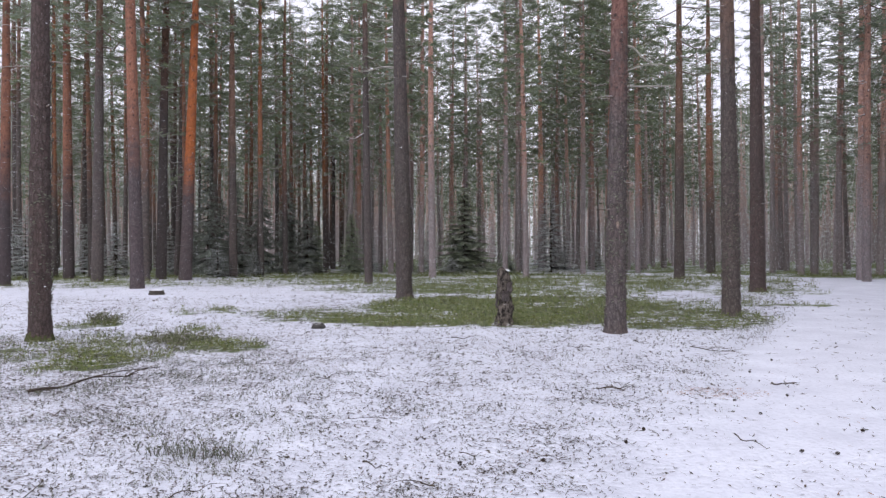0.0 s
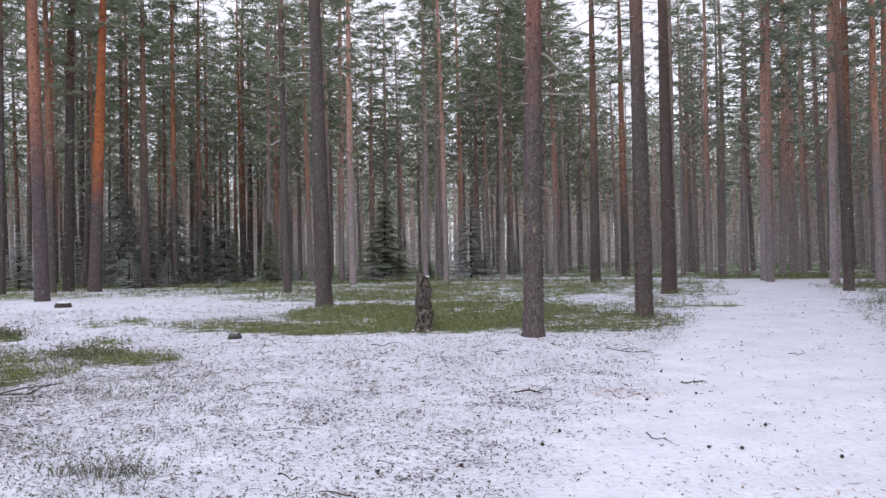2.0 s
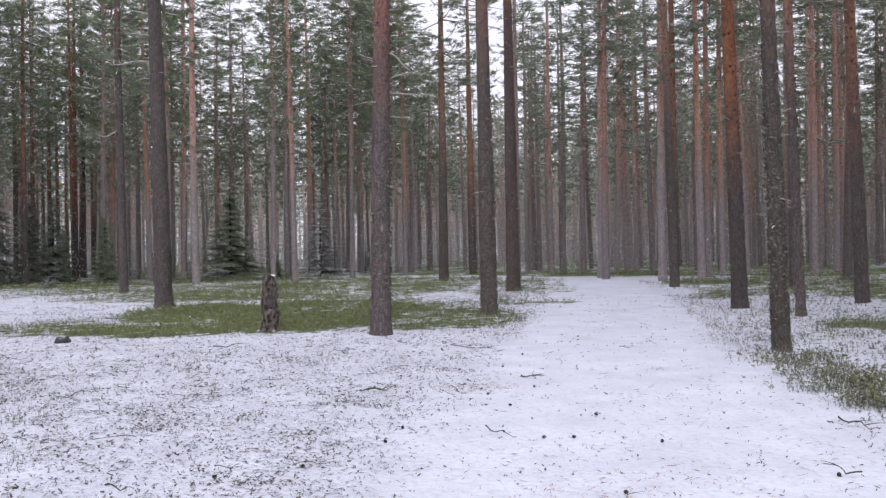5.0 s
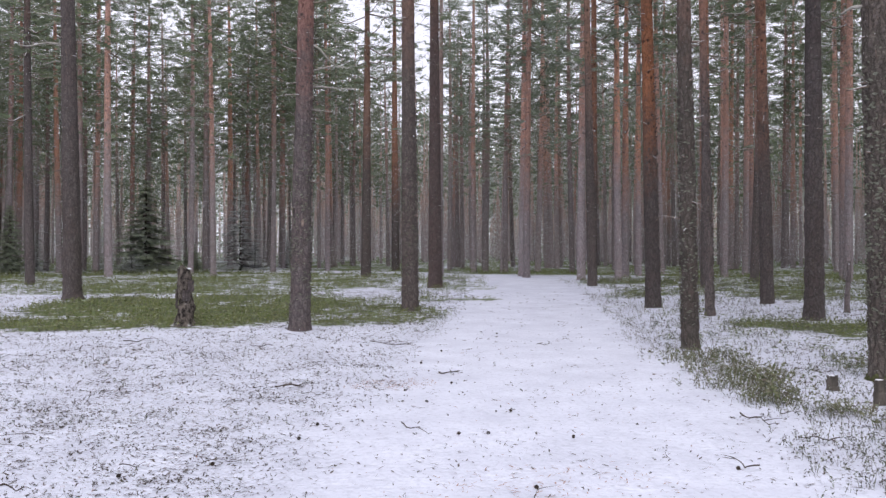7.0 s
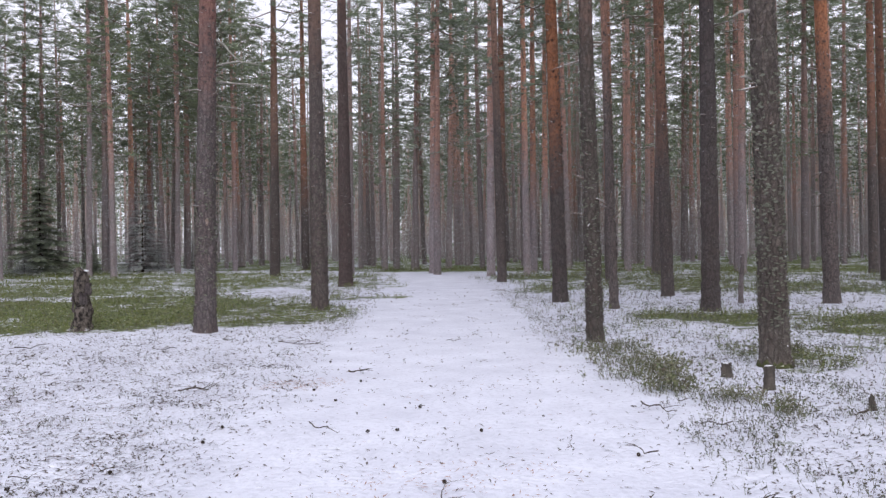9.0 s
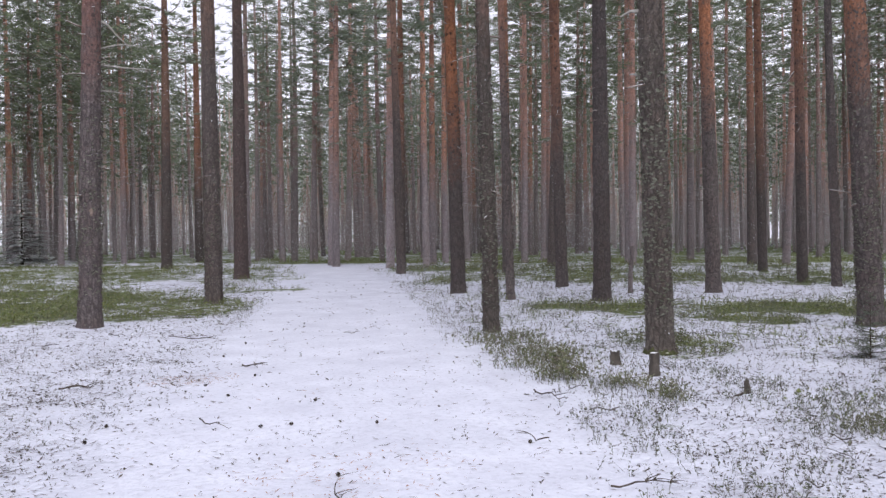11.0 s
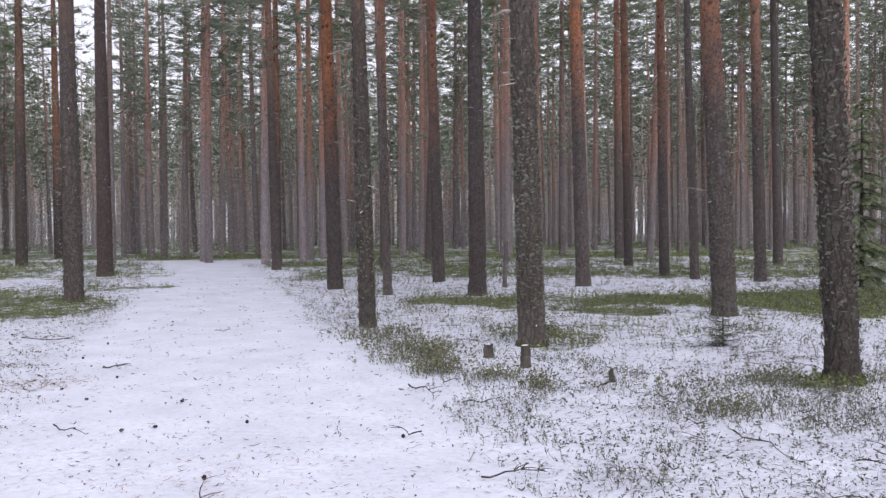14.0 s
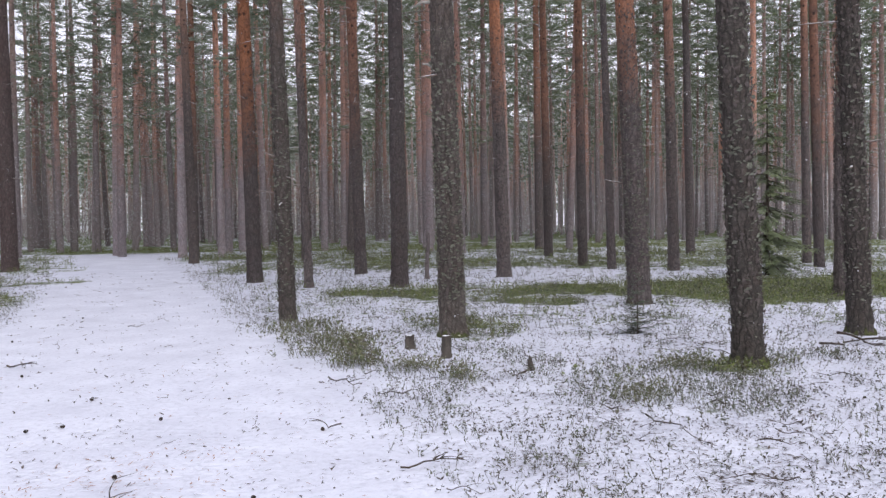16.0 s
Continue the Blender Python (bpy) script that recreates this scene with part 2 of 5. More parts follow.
def ground_material():
    m, n, l, b = nodes_of("snowy_forest_floor", 0.75, 0.2)
    co = n.new("ShaderNodeTexCoord")
    v = co.outputs["Object"]

    def field(name):
        a = n.new("ShaderNodeAttribute")
        a.attribute_name = name
        return a.outputs["Fac"]

    # snow, with a faint grey mottle: shading of small dents put into the colour
    big = noise_tex(n, l, v, 1.3, 5)
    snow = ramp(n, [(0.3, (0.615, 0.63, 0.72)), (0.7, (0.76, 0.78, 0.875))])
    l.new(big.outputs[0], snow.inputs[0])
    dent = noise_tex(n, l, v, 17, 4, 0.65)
    dent_shade = ramp(n, [(0.36, grey(0.35)), (0.50, grey(0.0))])
    l.new(dent.outputs[0], dent_shade.inputs[0])
    snowy = mixed(n, l, dent_shade.outputs[0], snow.outputs[0], (0.44, 0.45, 0.52))
    # specks of needles and crumbs, in clusters
    speck = noise_tex(n, l, v, 26, 4, 0.7)
    clump = noise_tex(n, l, v, 5.0, 4)
    s = math_node(n, l, "ADD", speck.outputs[0], math_node(n, l, "MULTIPLY", clump.outputs[0], 0.35))
    s = math_node(n, l, "ADD", s, math_node(n, l, "MULTIPLY", field("litter"), 0.24))
    s = math_node(n, l, "MULTIPLY", math_node(n, l, "SUBTRACT", s, 0.93), 14.0, True)
    hue = noise_tex(n, l, v, 11, 2)
    crumbs = ramp(n, [(0.3, (0.10, 0.07, 0.06)), (0.5, (0.20, 0.165, 0.15)), (0.7, (0.14, 0.13, 0.10))])
    l.new(hue.outputs[0], crumbs.inputs[0])
    c = mixed(n, l, math_node(n, l, "MULTIPLY", s, 0.88), snowy, crumbs.outputs[0])
    # bare moss and shrub floor
    mo = noise_tex(n, l, v, 8, 5, 0.7)
    moss = ramp(n, [(0.3, (0.055, 0.072, 0.026)), (0.55, (0.14, 0.175, 0.062)), (0.75, (0.25, 0.265, 0.13))])
    l.new(mo.outputs[0], moss.inputs[0])
    pat = noise_tex(n, l, v, 2.6, 6, 0.72)
    g = math_node(n, l, "ADD", field("green"), math_node(n, l, "MULTIPLY", math_node(n, l, "SUBTRACT", pat.outputs[0], 0.5), 2.6))
    g = math_node(n, l, "MULTIPLY", math_node(n, l, "SUBTRACT", g, 0.5), 4.0, True)
    g = math_node(n, l, "MULTIPLY", g, math_node(n, l, "MULTIPLY", field("green"), 6.0, True))
    c = mixed(n, l, g, c, moss.outputs[0])
    l.new(c, b.inputs["Base Color"])
    bump = n.new("ShaderNodeBump")
    bump.inputs["Strength"].default_value, bump.inputs["Distance"].default_value = 0.75, 0.045
    fine = noise_tex(n, l, v, 14, 5, 0.6)
    lumps = math_node(n, l, "ADD", math_node(n, l, "MULTIPLY", field("litter"), 1.3), 0.45)
    l.new(math_node(n, l, "MULTIPLY", fine.outputs[0], lumps), bump.inputs["Height"])
    l.new(bump.outputs[0], b.inputs["Normal"])
    return m


# ---- shapes ----
def value_noise(x, y, seed=0):
    """Smooth noise between 0 and 1 on arrays of places."""
    table = np.random.RandomState(seed + 100).rand(256, 256)
    xi, yi = np.floor(x).astype(int), np.floor(y).astype(int)
    fx, fy = x - xi, y - yi
    fx, fy = fx * fx * (3 - 2 * fx), fy * fy * (3 - 2 * fy)
    a, b = table[xi % 256, yi % 256], table[(xi + 1) % 256, yi % 256]
    c, d = table[xi % 256, (yi + 1) % 256], table[(xi + 1) % 256, (yi + 1) % 256]
    return (a * (1 - fx) + b * fx) * (1 - fy) + (c * (1 - fx) + d * fx) * fy


def smooth(a, b, v):
    s = np.clip((v - a) / (b - a), 0, 1)
    return s * s * (3 - 2 * s)


def ground_z(x, y):
    x, y = np.asarray(x, float), np.asarray(y, float)
    r = np.hypot(x, y)
    bumps = (value_noise(x / 3.1, y / 3.1, 1) - 0.5) * 0.09 * smooth(9, 30, r) + (value_noise(x / 0.8, y / 0.8, 2) - 0.5) * 0.03
    rough = (value_noise(x / 0.35, y / 0.35, 3) - 0.5) * 0.05 * (1 - on_path(x, y))
    return 0.28 * smooth(14, 34, r) + bumps + rough * 0.7


PATH_LINE = [(-9, -14), (-3.5, -5), (0.8, 1.0), (3.3, 5.6), (4.9, 8.8), (7.1, 13.1), (10.9, 20.25), (14.1, 27.6), (16.9, 33.5), (16.0, 39.5), (11, 46), (2, 54)]


def path_distance(x, y):
    best = np.full(np.shape(x), 1e9)
    for (ax, ay), (bx, by) in zip(PATH_LINE, PATH_LINE[1:]):
        dx, dy = bx - ax, by - ay
        t = np.clip(((x - ax) * dx + (y - ay) * dy) / (dx * dx + dy * dy), 0, 1)
        best = np.minimum(best, np.hypot(x - ax - t * dx, y - ay - t * dy))
    return best


def on_path(x, y):
    """1 on the trodden snow, 0 beside it."""
    d = path_distance(x, y) + (value_noise(x / 1.1, y / 1.1, 5) - 0.5) * 0.55
    near = smooth(8, 13, np.hypot(x, y))
    return 1 - smooth(1.25 + 0.25 * near, 2.45 - 0.45 * near, d)


def blob(x, y, cx, cy, rx, ry, turn=0.0):
    c, s = math.cos(turn), math.sin(turn)
    u, v = (x - cx) * c + (y - cy) * s, -(x - cx) * s + (y - cy) * c
    return 1 - smooth(0.65, 1.2, np.hypot(u / rx, v / ry))


def right_of_path(x, y):
    return smooth(-0.5, 0.8, (x - 4.6) * 0.86 - (y - 5.6) * 0.5)


def green_cover(x, y):
    """How far dwarf shrubs and moss show through the snow."""
    x, y = np.asarray(x, float), np.asarray(y, float)
    r = np.hypot(x, y)
    patch = value_noise(x / 2.7, y / 2.7, 7) * 0.4 + value_noise(x / 0.8, y / 0.8, 8) * 0.35 + value_noise(x / 0.3, y / 0.3, 18) * 0.25
    x, y = x + (value_noise(x / 1.6, y / 1.6, 21) - 0.5) * 2.4 * smooth(7, 12, r), y + (value_noise(x / 1.6, y / 1.6, 22) - 0.5) * 3.4 * smooth(7, 12, r)
    g = np.zeros_like(x)
    # the shrubs round the tall stump
    g = np.maximum(g, blob(x, y, 1.9, 20.3, 4.5, 4.8) * 1.35)
    g = np.maximum(g, blob(x, y, -2.2, 19.0, 2.4, 1.5) * 0.55)
    g = np.maximum(g, blob(x, y, 5.0, 20.0, 3.2, 4.4) * 0.6)
    g = np.maximum(g, blob(x, y, 3.0, 29.5, 8.5, 5.0) * 0.62)
    g -= blob(x, y, 3.4, 22.6, 1.0, 0.5) * 0.5
    # round the dark pine, and a few tufts
    g = np.maximum(g, blob(x, y, -6.6, 12.2, 3.3, 2.7) * 0.72)
    g = np.maximum(g, blob(x, y, -5.4, 10.6, 1.5, 0.9) * 0.7)
    g = np.maximum(g, blob(x, y, -4.6, 13.4, 1.2, 1.6) * 0.8)
    g = np.maximum(g, blob(x, y, -7.3, 16.6, 1.7, 1.0) * 0.6)
    g = np.maximum(g, blob(x, y, -5.2, 20.5, 1.2, 1.0) * 0.5)
    # under the far trees
    far = smooth(27, 34, r) * (1 - smooth(3, 9, x - 8)) * (0.5 + 0.2 * smooth(-8, 0, x))
    g = np.maximum(g, far * (1 - right_of_path(x, y)))
    # the wood across the path
    w = right_of_path(x, y)
    g = np.maximum(g, smooth(37, 43, r) * 0.85)
    g = np.maximum(g, blob(x, y, 9.6, 24.8, 4.6, 1.5, 1.1) * 0.62)
    g = np.maximum(g, blob(x, y, 12.2, 31.5, 4.6, 2.6, 1.1) * 0.75)
    g = np.maximum(g, w * (0.20 + 0.13 * smooth(10, 14, r) + 0.30 * smooth(22, 27, r)))
    g = np.maximum(g, blob(x, y, 7.0, 7.8, 0.6, 1.9, -0.4) * 0.3)
    g = np.maximum(g, blob(x, y, 14.1, 9.5, 4.6, 1.5, -0.97) * 0.85 * w * (0.35 + 0.9 * value_noise(x / 1.3, y / 1.3, 31)))
    g = np.maximum(g, blob(x, y, 18.2, 4.8, 4.4, 2.6, -0.3) * 1.4 * w)
    g = np.maximum(g, blob(x, y, 8.4, 3.0, 0.6, 0.6) * 0.85)
    g = np.maximum(g, blob(x, y, 6.9, 3.6, 1.3, 0.6) * 0.38)
    g = np.maximum(g, blob(x, y, 9.6, 6.9, 1.3, 0.8) * 0.48)
    g = g * (0.12 + 1.72 * patch)
    return np.clip(g * (1 - on_path(x, y)), 0, 1.0)


def litter_cover(x, y):
    p = on_path(x, y)
    left = 1 - right_of_path(x, y)
    n = value_noise(x / 1.9, y / 1.9, 9) * 0.6 + 0.25
    return np.clip((0.46 + 0.5 * n) * (1 - 0.88 * p) * (0.76 + 0.24 * left) + 0.35 * blob(x, y, -6.0, 9.5, 4.5, 6.0), 0, 1)


def mesh_from(name, verts, faces, material, smooth_shade=True):
    me = bpy.data.meshes.new(name)
    me.from_pydata([tuple(v) for v in verts], [], [tuple(f) for f in faces])
    me.materials.append(material)
    if smooth_shade:
        me.polygons.foreach_set("use_smooth", np.ones(len(me.polygons), bool))
    me.update()
    return me


def soup(name, tris, material):
    """One mesh of loose triangles, from an array n x 3 x 3."""
    t = np.ascontiguousarray(tris, dtype=np.float32).reshape(-1, 3)
    k = len(t) // 3
    me = bpy.data.meshes.new(name)
    me.vertices.add(len(t))
    me.vertices.foreach_set("co", t.ravel())
    me.loops.add(len(t))
    me.loops.foreach_set("vertex_index", np.arange(len(t), dtype=np.int32))
    me.polygons.add(k)
    me.polygons.foreach_set("loop_start", np.arange(0, len(t), 3, dtype=np.int32))
    me.polygons.foreach_set("loop_total", np.full(k, 3, dtype=np.int32))
    me.materials.append(material)
    me.update(calc_edges=True)
    return me


def child(name, me, parent, label=""):
    ob = new(name, me)
    ob.parent = parent
    return tagged(ob, label)


def thing(name, x, y, z, label, category, group="", turn=0.0):
    ob = new(name)
    ob.empty_display_size = 0.2
    ob.matrix_basis = pose(x, y, z, 0, 0, turn)
    return tagged(ob, label, category, group)


def tube(points, radii, sides=6):
    """Vertices and faces of a closed, tapering tube through points."""
    pts = np.asarray(points, float)
    d = np.gradient(pts, axis=0)
    d /= np.linalg.norm(d, axis=1)[:, None] + 1e-9
    ref = np.where(np.abs(d[:, 2:3]) > 0.9, [[1.0, 0, 0]], [[0, 0, 1.0]])
    u = np.cross(d, ref)
    u /= np.linalg.norm(u, axis=1)[:, None] + 1e-9
    w = np.cross(d, u)
    a = np.arange(sides) * 2 * math.pi / sides
    ring = u[:, None, :] * np.cos(a)[None, :, None] + w[:, None, :] * np.sin(a)[None, :, None]
    v = (pts[:, None, :] + ring * np.asarray(radii)[:, None, None]).reshape(-1, 3)
    f = []
    for i in range(len(pts) - 1):
        for j in range(sides):
            k = (j + 1) % sides
            f.append((i * sides + j, i * sides + k, (i + 1) * sides + k, (i + 1) * sides + j))
    f.append(tuple(range(sides))[::-1])
    f.append(tuple((len(pts) - 1) * sides + j for j in range(sides)))
    return v, f


def joined(pieces):
    vs, fs, o = [], [], 0
    for v, f in pieces:
        vs.append(v)
        fs += [tuple(i + o for i in q) for q in f]
        o += len(v)
    return np.concatenate(vs), fs


# ---- ground ----
def build_ground():
    rings = [0.0]
    r = 0.25
    while r < 620:
        rings.append(r)
        r *= 1.022 if r < 60 else 1.09
    spokes = 520
    a = np.arange(spokes) * 2 * math.pi / spokes
    rr = np.array(rings[1:])
    x = (rr[:, None] * np.sin(a)[None, :]).ravel()
    y = (rr[:, None] * np.cos(a)[None, :]).ravel()
    z = ground_z(x, y)
    verts = np.concatenate([[[0, 0, float(ground_z(0, 0))]], np.stack([x, y, z], 1)])
    faces = [(0, 1 + (j + 1) % spokes, 1 + j) for j in range(spokes)]
    for i in range(len(rr) - 1):
        for j in range(spokes):
            k = (j + 1) % spokes
            faces.append((1 + i * spokes + j, 1 + i * spokes + k, 1 + (i + 1) * spokes + k, 1 + (i + 1) * spokes + j))
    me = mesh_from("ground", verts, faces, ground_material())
    vx, vy = verts[:, 0], verts[:, 1]
    for name, values in (("green", green_cover(vx, vy)), ("litter", litter_cover(vx, vy))):
        me.attributes.new(name, "FLOAT", "POINT").data.foreach_set("value", values.astype(np.float32))
    return tagged(new("ground", me), "snow-dusted forest floor with a trodden path and mossy patches", "ground", kind="structure")


build_ground()


# ---- pines ----
def trunk_curve(height, lean, bend, steps):
    h = np.concatenate([np.linspace(0, 1.2, 7)[:-1], np.linspace(1.2, height, steps)])
    s = h / height
    x = lean[0] * h + bend[0] * np.sin(s * 2.6)
    y = lean[1] * h + bend[1] * np.sin(s * 3.1)
    return h, np.stack([x, y, h - 0.12 * (h == 0)], 1)


def trunk_radius(h, height, dia):
    flare = 1 + 0.10 * np.exp(-h / 0.12) + 0.03 * np.exp(-h / 0.7)
    return dia * 0.5 * flare * np.maximum(1.04 - h / height, 0.04) ** 0.62


def trunk_mesh(height, dia, lean, bend, material, sides=10, steps=14):
    h, c = trunk_curve(height, lean, bend, steps)
    v, f = tube(c, trunk_radius(h, height, dia), sides)
    return mesh_from("trunk", v, f, material)


def rugged_trunk(height, dia, lean, bend, material, seed):
    """A near trunk with furrowed bark plates, root flares and knots."""
    sides = 44
    h = np.concatenate([np.linspace(0, 6.5, 210), np.linspace(6.6, height, 16)])
    s = h / height
    cx = lean[0] * h + bend[0] * np.sin(s * 2.6)
    cy = lean[1] * h + bend[1] * np.sin(s * 3.1)
    a = np.arange(sides) * 2 * math.pi / sides
    A, Hh = np.meshgrid(a, h)
    ua = A / (2 * math.pi)
    # furrows, closing on themselves round the trunk
    def band(cells, zs, sd):
        u = ua * cells
        n1 = value_noise(u + 0.01, Hh * zs, sd + seed)
        n2 = value_noise(u - cells + 256 + 0.01, Hh * zs, sd + seed)
        return n1 * (1 - ua) + n2 * ua
    f1 = np.abs(band(13, 4.0, 1) - 0.5) * 2
    f2 = band(26, 11.0, 2)
    rough = (np.minimum(f1 * 2.2, 1) - 0.6) * 0.022 + (f2 - 0.5) * 0.016 + (band(30, 30.0, 4) - 0.5) * 0.018
    fade = 1 - 0.75 * smooth(3.5, 6.0, Hh)
    roots = np.exp(-Hh / 0.17) * (0.3 + 1.1 * band(5, 0.2, 3)) * 0.13 * dia
    oval = 1 + 0.05 * np.cos(2 * A + seed)
    R = trunk_radius(Hh, height, dia) * oval + rough * fade + roots * 0.5
    x, y = cx[:, None] + R * np.cos(A), cy[:, None] + R * np.sin(A)
    z = np.repeat((h - 0.12 * (h == 0))[:, None], sides, 1)
    v = np.stack([x, y, z], 2).reshape(-1, 3)
    n = len(h)
    f = []
    for i in range(n - 1):
        for j in range(sides):
            q = (j + 1) % sides
            f.append((i * sides + j, i * sides + q, (i + 1) * sides + q, (i + 1) * sides + j))
    f.append(tuple((n - 1) * sides + j for j in range(sides)))
    me = mesh_from("trunk", v, f, material)
    return me


def crown_parts(height, base, lean, bend, dia, branches, tufts, blades, spread, seed, size=0.3):
    """Limbs and needle sprays of one pine; both as arrays."""
    g = np.random.RandomState(seed)
    limbs, tris = [], []
    pads_c, pads_d, pads_s = [], [], []
    for i in range(branches):
        u = (i + g.rand()) / branches
        h = base + (height - base) * u ** 0.9
        h = round(h / 0.75) * 0.75 + g.uniform(-0.07, 0.07)
        az = i * 2.4 + g.uniform(-0.7, 0.7)
        shape = (0.55 + 0.75 * math.sin(min(u * 2.2 + 0.35, math.pi))) * (1 - 0.55 * u)
        length = spread * shape * g.uniform(0.55, 1.15)
        if g.rand() < 0.12:
            length *= 0.4
        rise = 0.05 + 0.5 * u + g.uniform(-0.18, 0.18)
        s = h / height
        start = np.array([lean[0] * h + bend[0] * math.sin(s * 2.6), lean[1] * h + bend[1] * math.sin(s * 3.1), h])
        d = np.array([math.cos(az), math.sin(az), 0.0])
        t = np.array([0, 0.35, 0.7, 1.0])[:, None]
        line = start + d * length * t + np.array([0, 0, 1.0]) * (rise * length * t - 0.22 * length * np.sin(t * 3.0) + 0.12 * length * t * t)
        line[1:, :2] += g.uniform(-0.12, 0.12, (3, 2)) * length * 0.5
        limbs.append(tube(line, np.array([0.032, 0.022, 0.014, 0.006]) * (0.6 + length * 0.35), 3))
        centre = line[-1]
        for k in range(tufts):
            if k % 3 == 0:
                q = g.uniform(0.35, 1.02)
                i0 = min(int(q * 3), 2)
                pos = line[i0] + (line[i0 + 1] - line[i0]) * (q * 3 - i0)
                side = np.array([-d[1], d[0], 0]) * g.uniform(-0.4, 0.4) * length * (0.3 + q * 0.5)
                centre = pos + side + np.array([0, 0, g.uniform(-0.05, 0.12)])
            pads_c.append(centre + g.normal(0, 1, 3) * np.array([0.24, 0.24, 0.025]))
            dd = d * 0.8 + side * 0.6 + np.array([0, 0, g.uniform(-0.05, 0.25)]) + g.normal(0, 0.35, 3) * np.array([1, 1, 0.2])
            pads_d.append(dd / np.linalg.norm(dd))
            pads_s.append(size * g.uniform(0.7, 1.3))
    c, d, sz = np.array(pads_c), np.array(pads_d), np.array(pads_s)
    m = len(c)
    way = d[:, None, :] * 0.75 + g.normal(0, 1, (m, blades, 3)) * np.array([0.66, 0.66, 0.11])
    way /= np.linalg.norm(way, axis=2)[:, :, None]
    across = np.cross(way, g.normal(0, 1, (m, blades, 3)) * np.array([0.4, 0.4, 1.0]))
    across /= np.linalg.norm(across, axis=2)[:, :, None] + 1e-9
    p0 = c[:, None, :] + g.normal(0, 0.07, (m, blades, 3)) * np.array([1.2, 1.2, 0.5])
    ln = sz[:, None, None] * g.uniform(0.7, 1.2, (m, blades, 1))
    wd = across * ln * 0.075
    tris = np.stack([p0 - wd, p0 + wd, p0 + way * ln], 2).reshape(-1, 3, 3)
    return joined(limbs), tris


def dead_limbs(height, lo, hi, lean, bend, dia, count, seed, long=1.0):
    """Bare, drooping lower limbs and snags."""
    g = np.random.RandomState(seed)
    out = []
    for i in range(count):
        h = g.uniform(lo, hi)
        az = g.uniform(0, 2 * math.pi)
        length = g.uniform(0.25, 1.0) * long * (0.5 + 0.7 * (h - lo) / max(hi - lo, 0.1))
        s = h / height
        start = np.array([lean[0] * h + bend[0] * math.sin(s * 2.6), lean[1] * h + bend[1] * math.sin(s * 3.1), h])
        d = np.array([math.cos(az), math.sin(az), 0])
        side = np.array([-d[1], d[0], 0])
        t = np.linspace(0, 1, 5)[:, None]
        bow = g.uniform(-0.35, 0.35)
        line = start + d * length * t + side * length * bow * t * t + np.array([0, 0, 1.0]) * length * (g.uniform(-0.25, 0.3) * t - g.uniform(0, 0.3) * t * t)
        r0 = 0.007 + 0.008 * length
        out.append(tube(line, r0 * np.array([1.3, 1, 0.8, 0.55, 0.25]), 3))
        if length > 0.6 and g.rand() < 0.6:
            j = line[3]
            e = d * 0.6 + side * g.choice([-1, 1]) * 0.7 + np.array([0, 0, g.uniform(-0.3, 0.2)])
            out.append(tube(np.array([j, j + e * length * 0.2, j + e * length * 0.38]), r0 * np.array([0.6, 0.4, 0.2]), 3))
    return joined(out)


def branch_stub(height, lean, bend, dia, seed):
    """The short broken end of a lost branch."""
    g = np.random.RandomState(seed)
    h, az, length = g.uniform(1.8, 8.5), g.uniform(0, 2 * math.pi), 0.05 + 0.33 * g.rand() ** 2
    s = h / height
    r = float(trunk_radius(np.array(h), height, dia))
    d = np.array([math.cos(az), math.sin(az), 0])
    start = np.array([lean[0] * h + bend[0] * math.sin(s * 2.6), lean[1] * h + bend[1] * math.sin(s * 3.1), h]) + d * (r - 0.03)
    t = np.linspace(0, 1, 4)[:, None]
    line = start + d * (length + 0.04) * t + np.array([0, 0, 1.0]) * length * (g.uniform(-0.3, 0.5) * t + g.uniform(-0.2, 0.3) * t * t)
    return mesh_from("branch_stub", *tube(line, g.uniform(0.007, 0.015) * np.array([1.5, 1, 0.85, 0.5]), 6), DEADWOOD)


PINE_LABEL = {
    "grey": "tall pine with dark grey plated bark",
    "brown": "tall pine with grey-brown bark, paler above",
    "rust": "tall pine with grey base and rust-red upper trunk",
    "orange": "tall pine with dark base and orange upper trunk",
    "blaze": "tall pine with bright orange bark above a grey foot",
    "ember": "tall pine with dark mauve foot and rust-red upper trunk",
    "umber": "tall pine with dark reddish-brown bark and a mossy foot",
    "charcoal": "tall pine with nearly black furrowed bark, lichen and a mossy foot",
    "mauve": "tall pine with smooth mauve-grey bark in fine scales",
    "red_top": "tall pine with scaly grey lichen-spotted bark, reddish above",
}


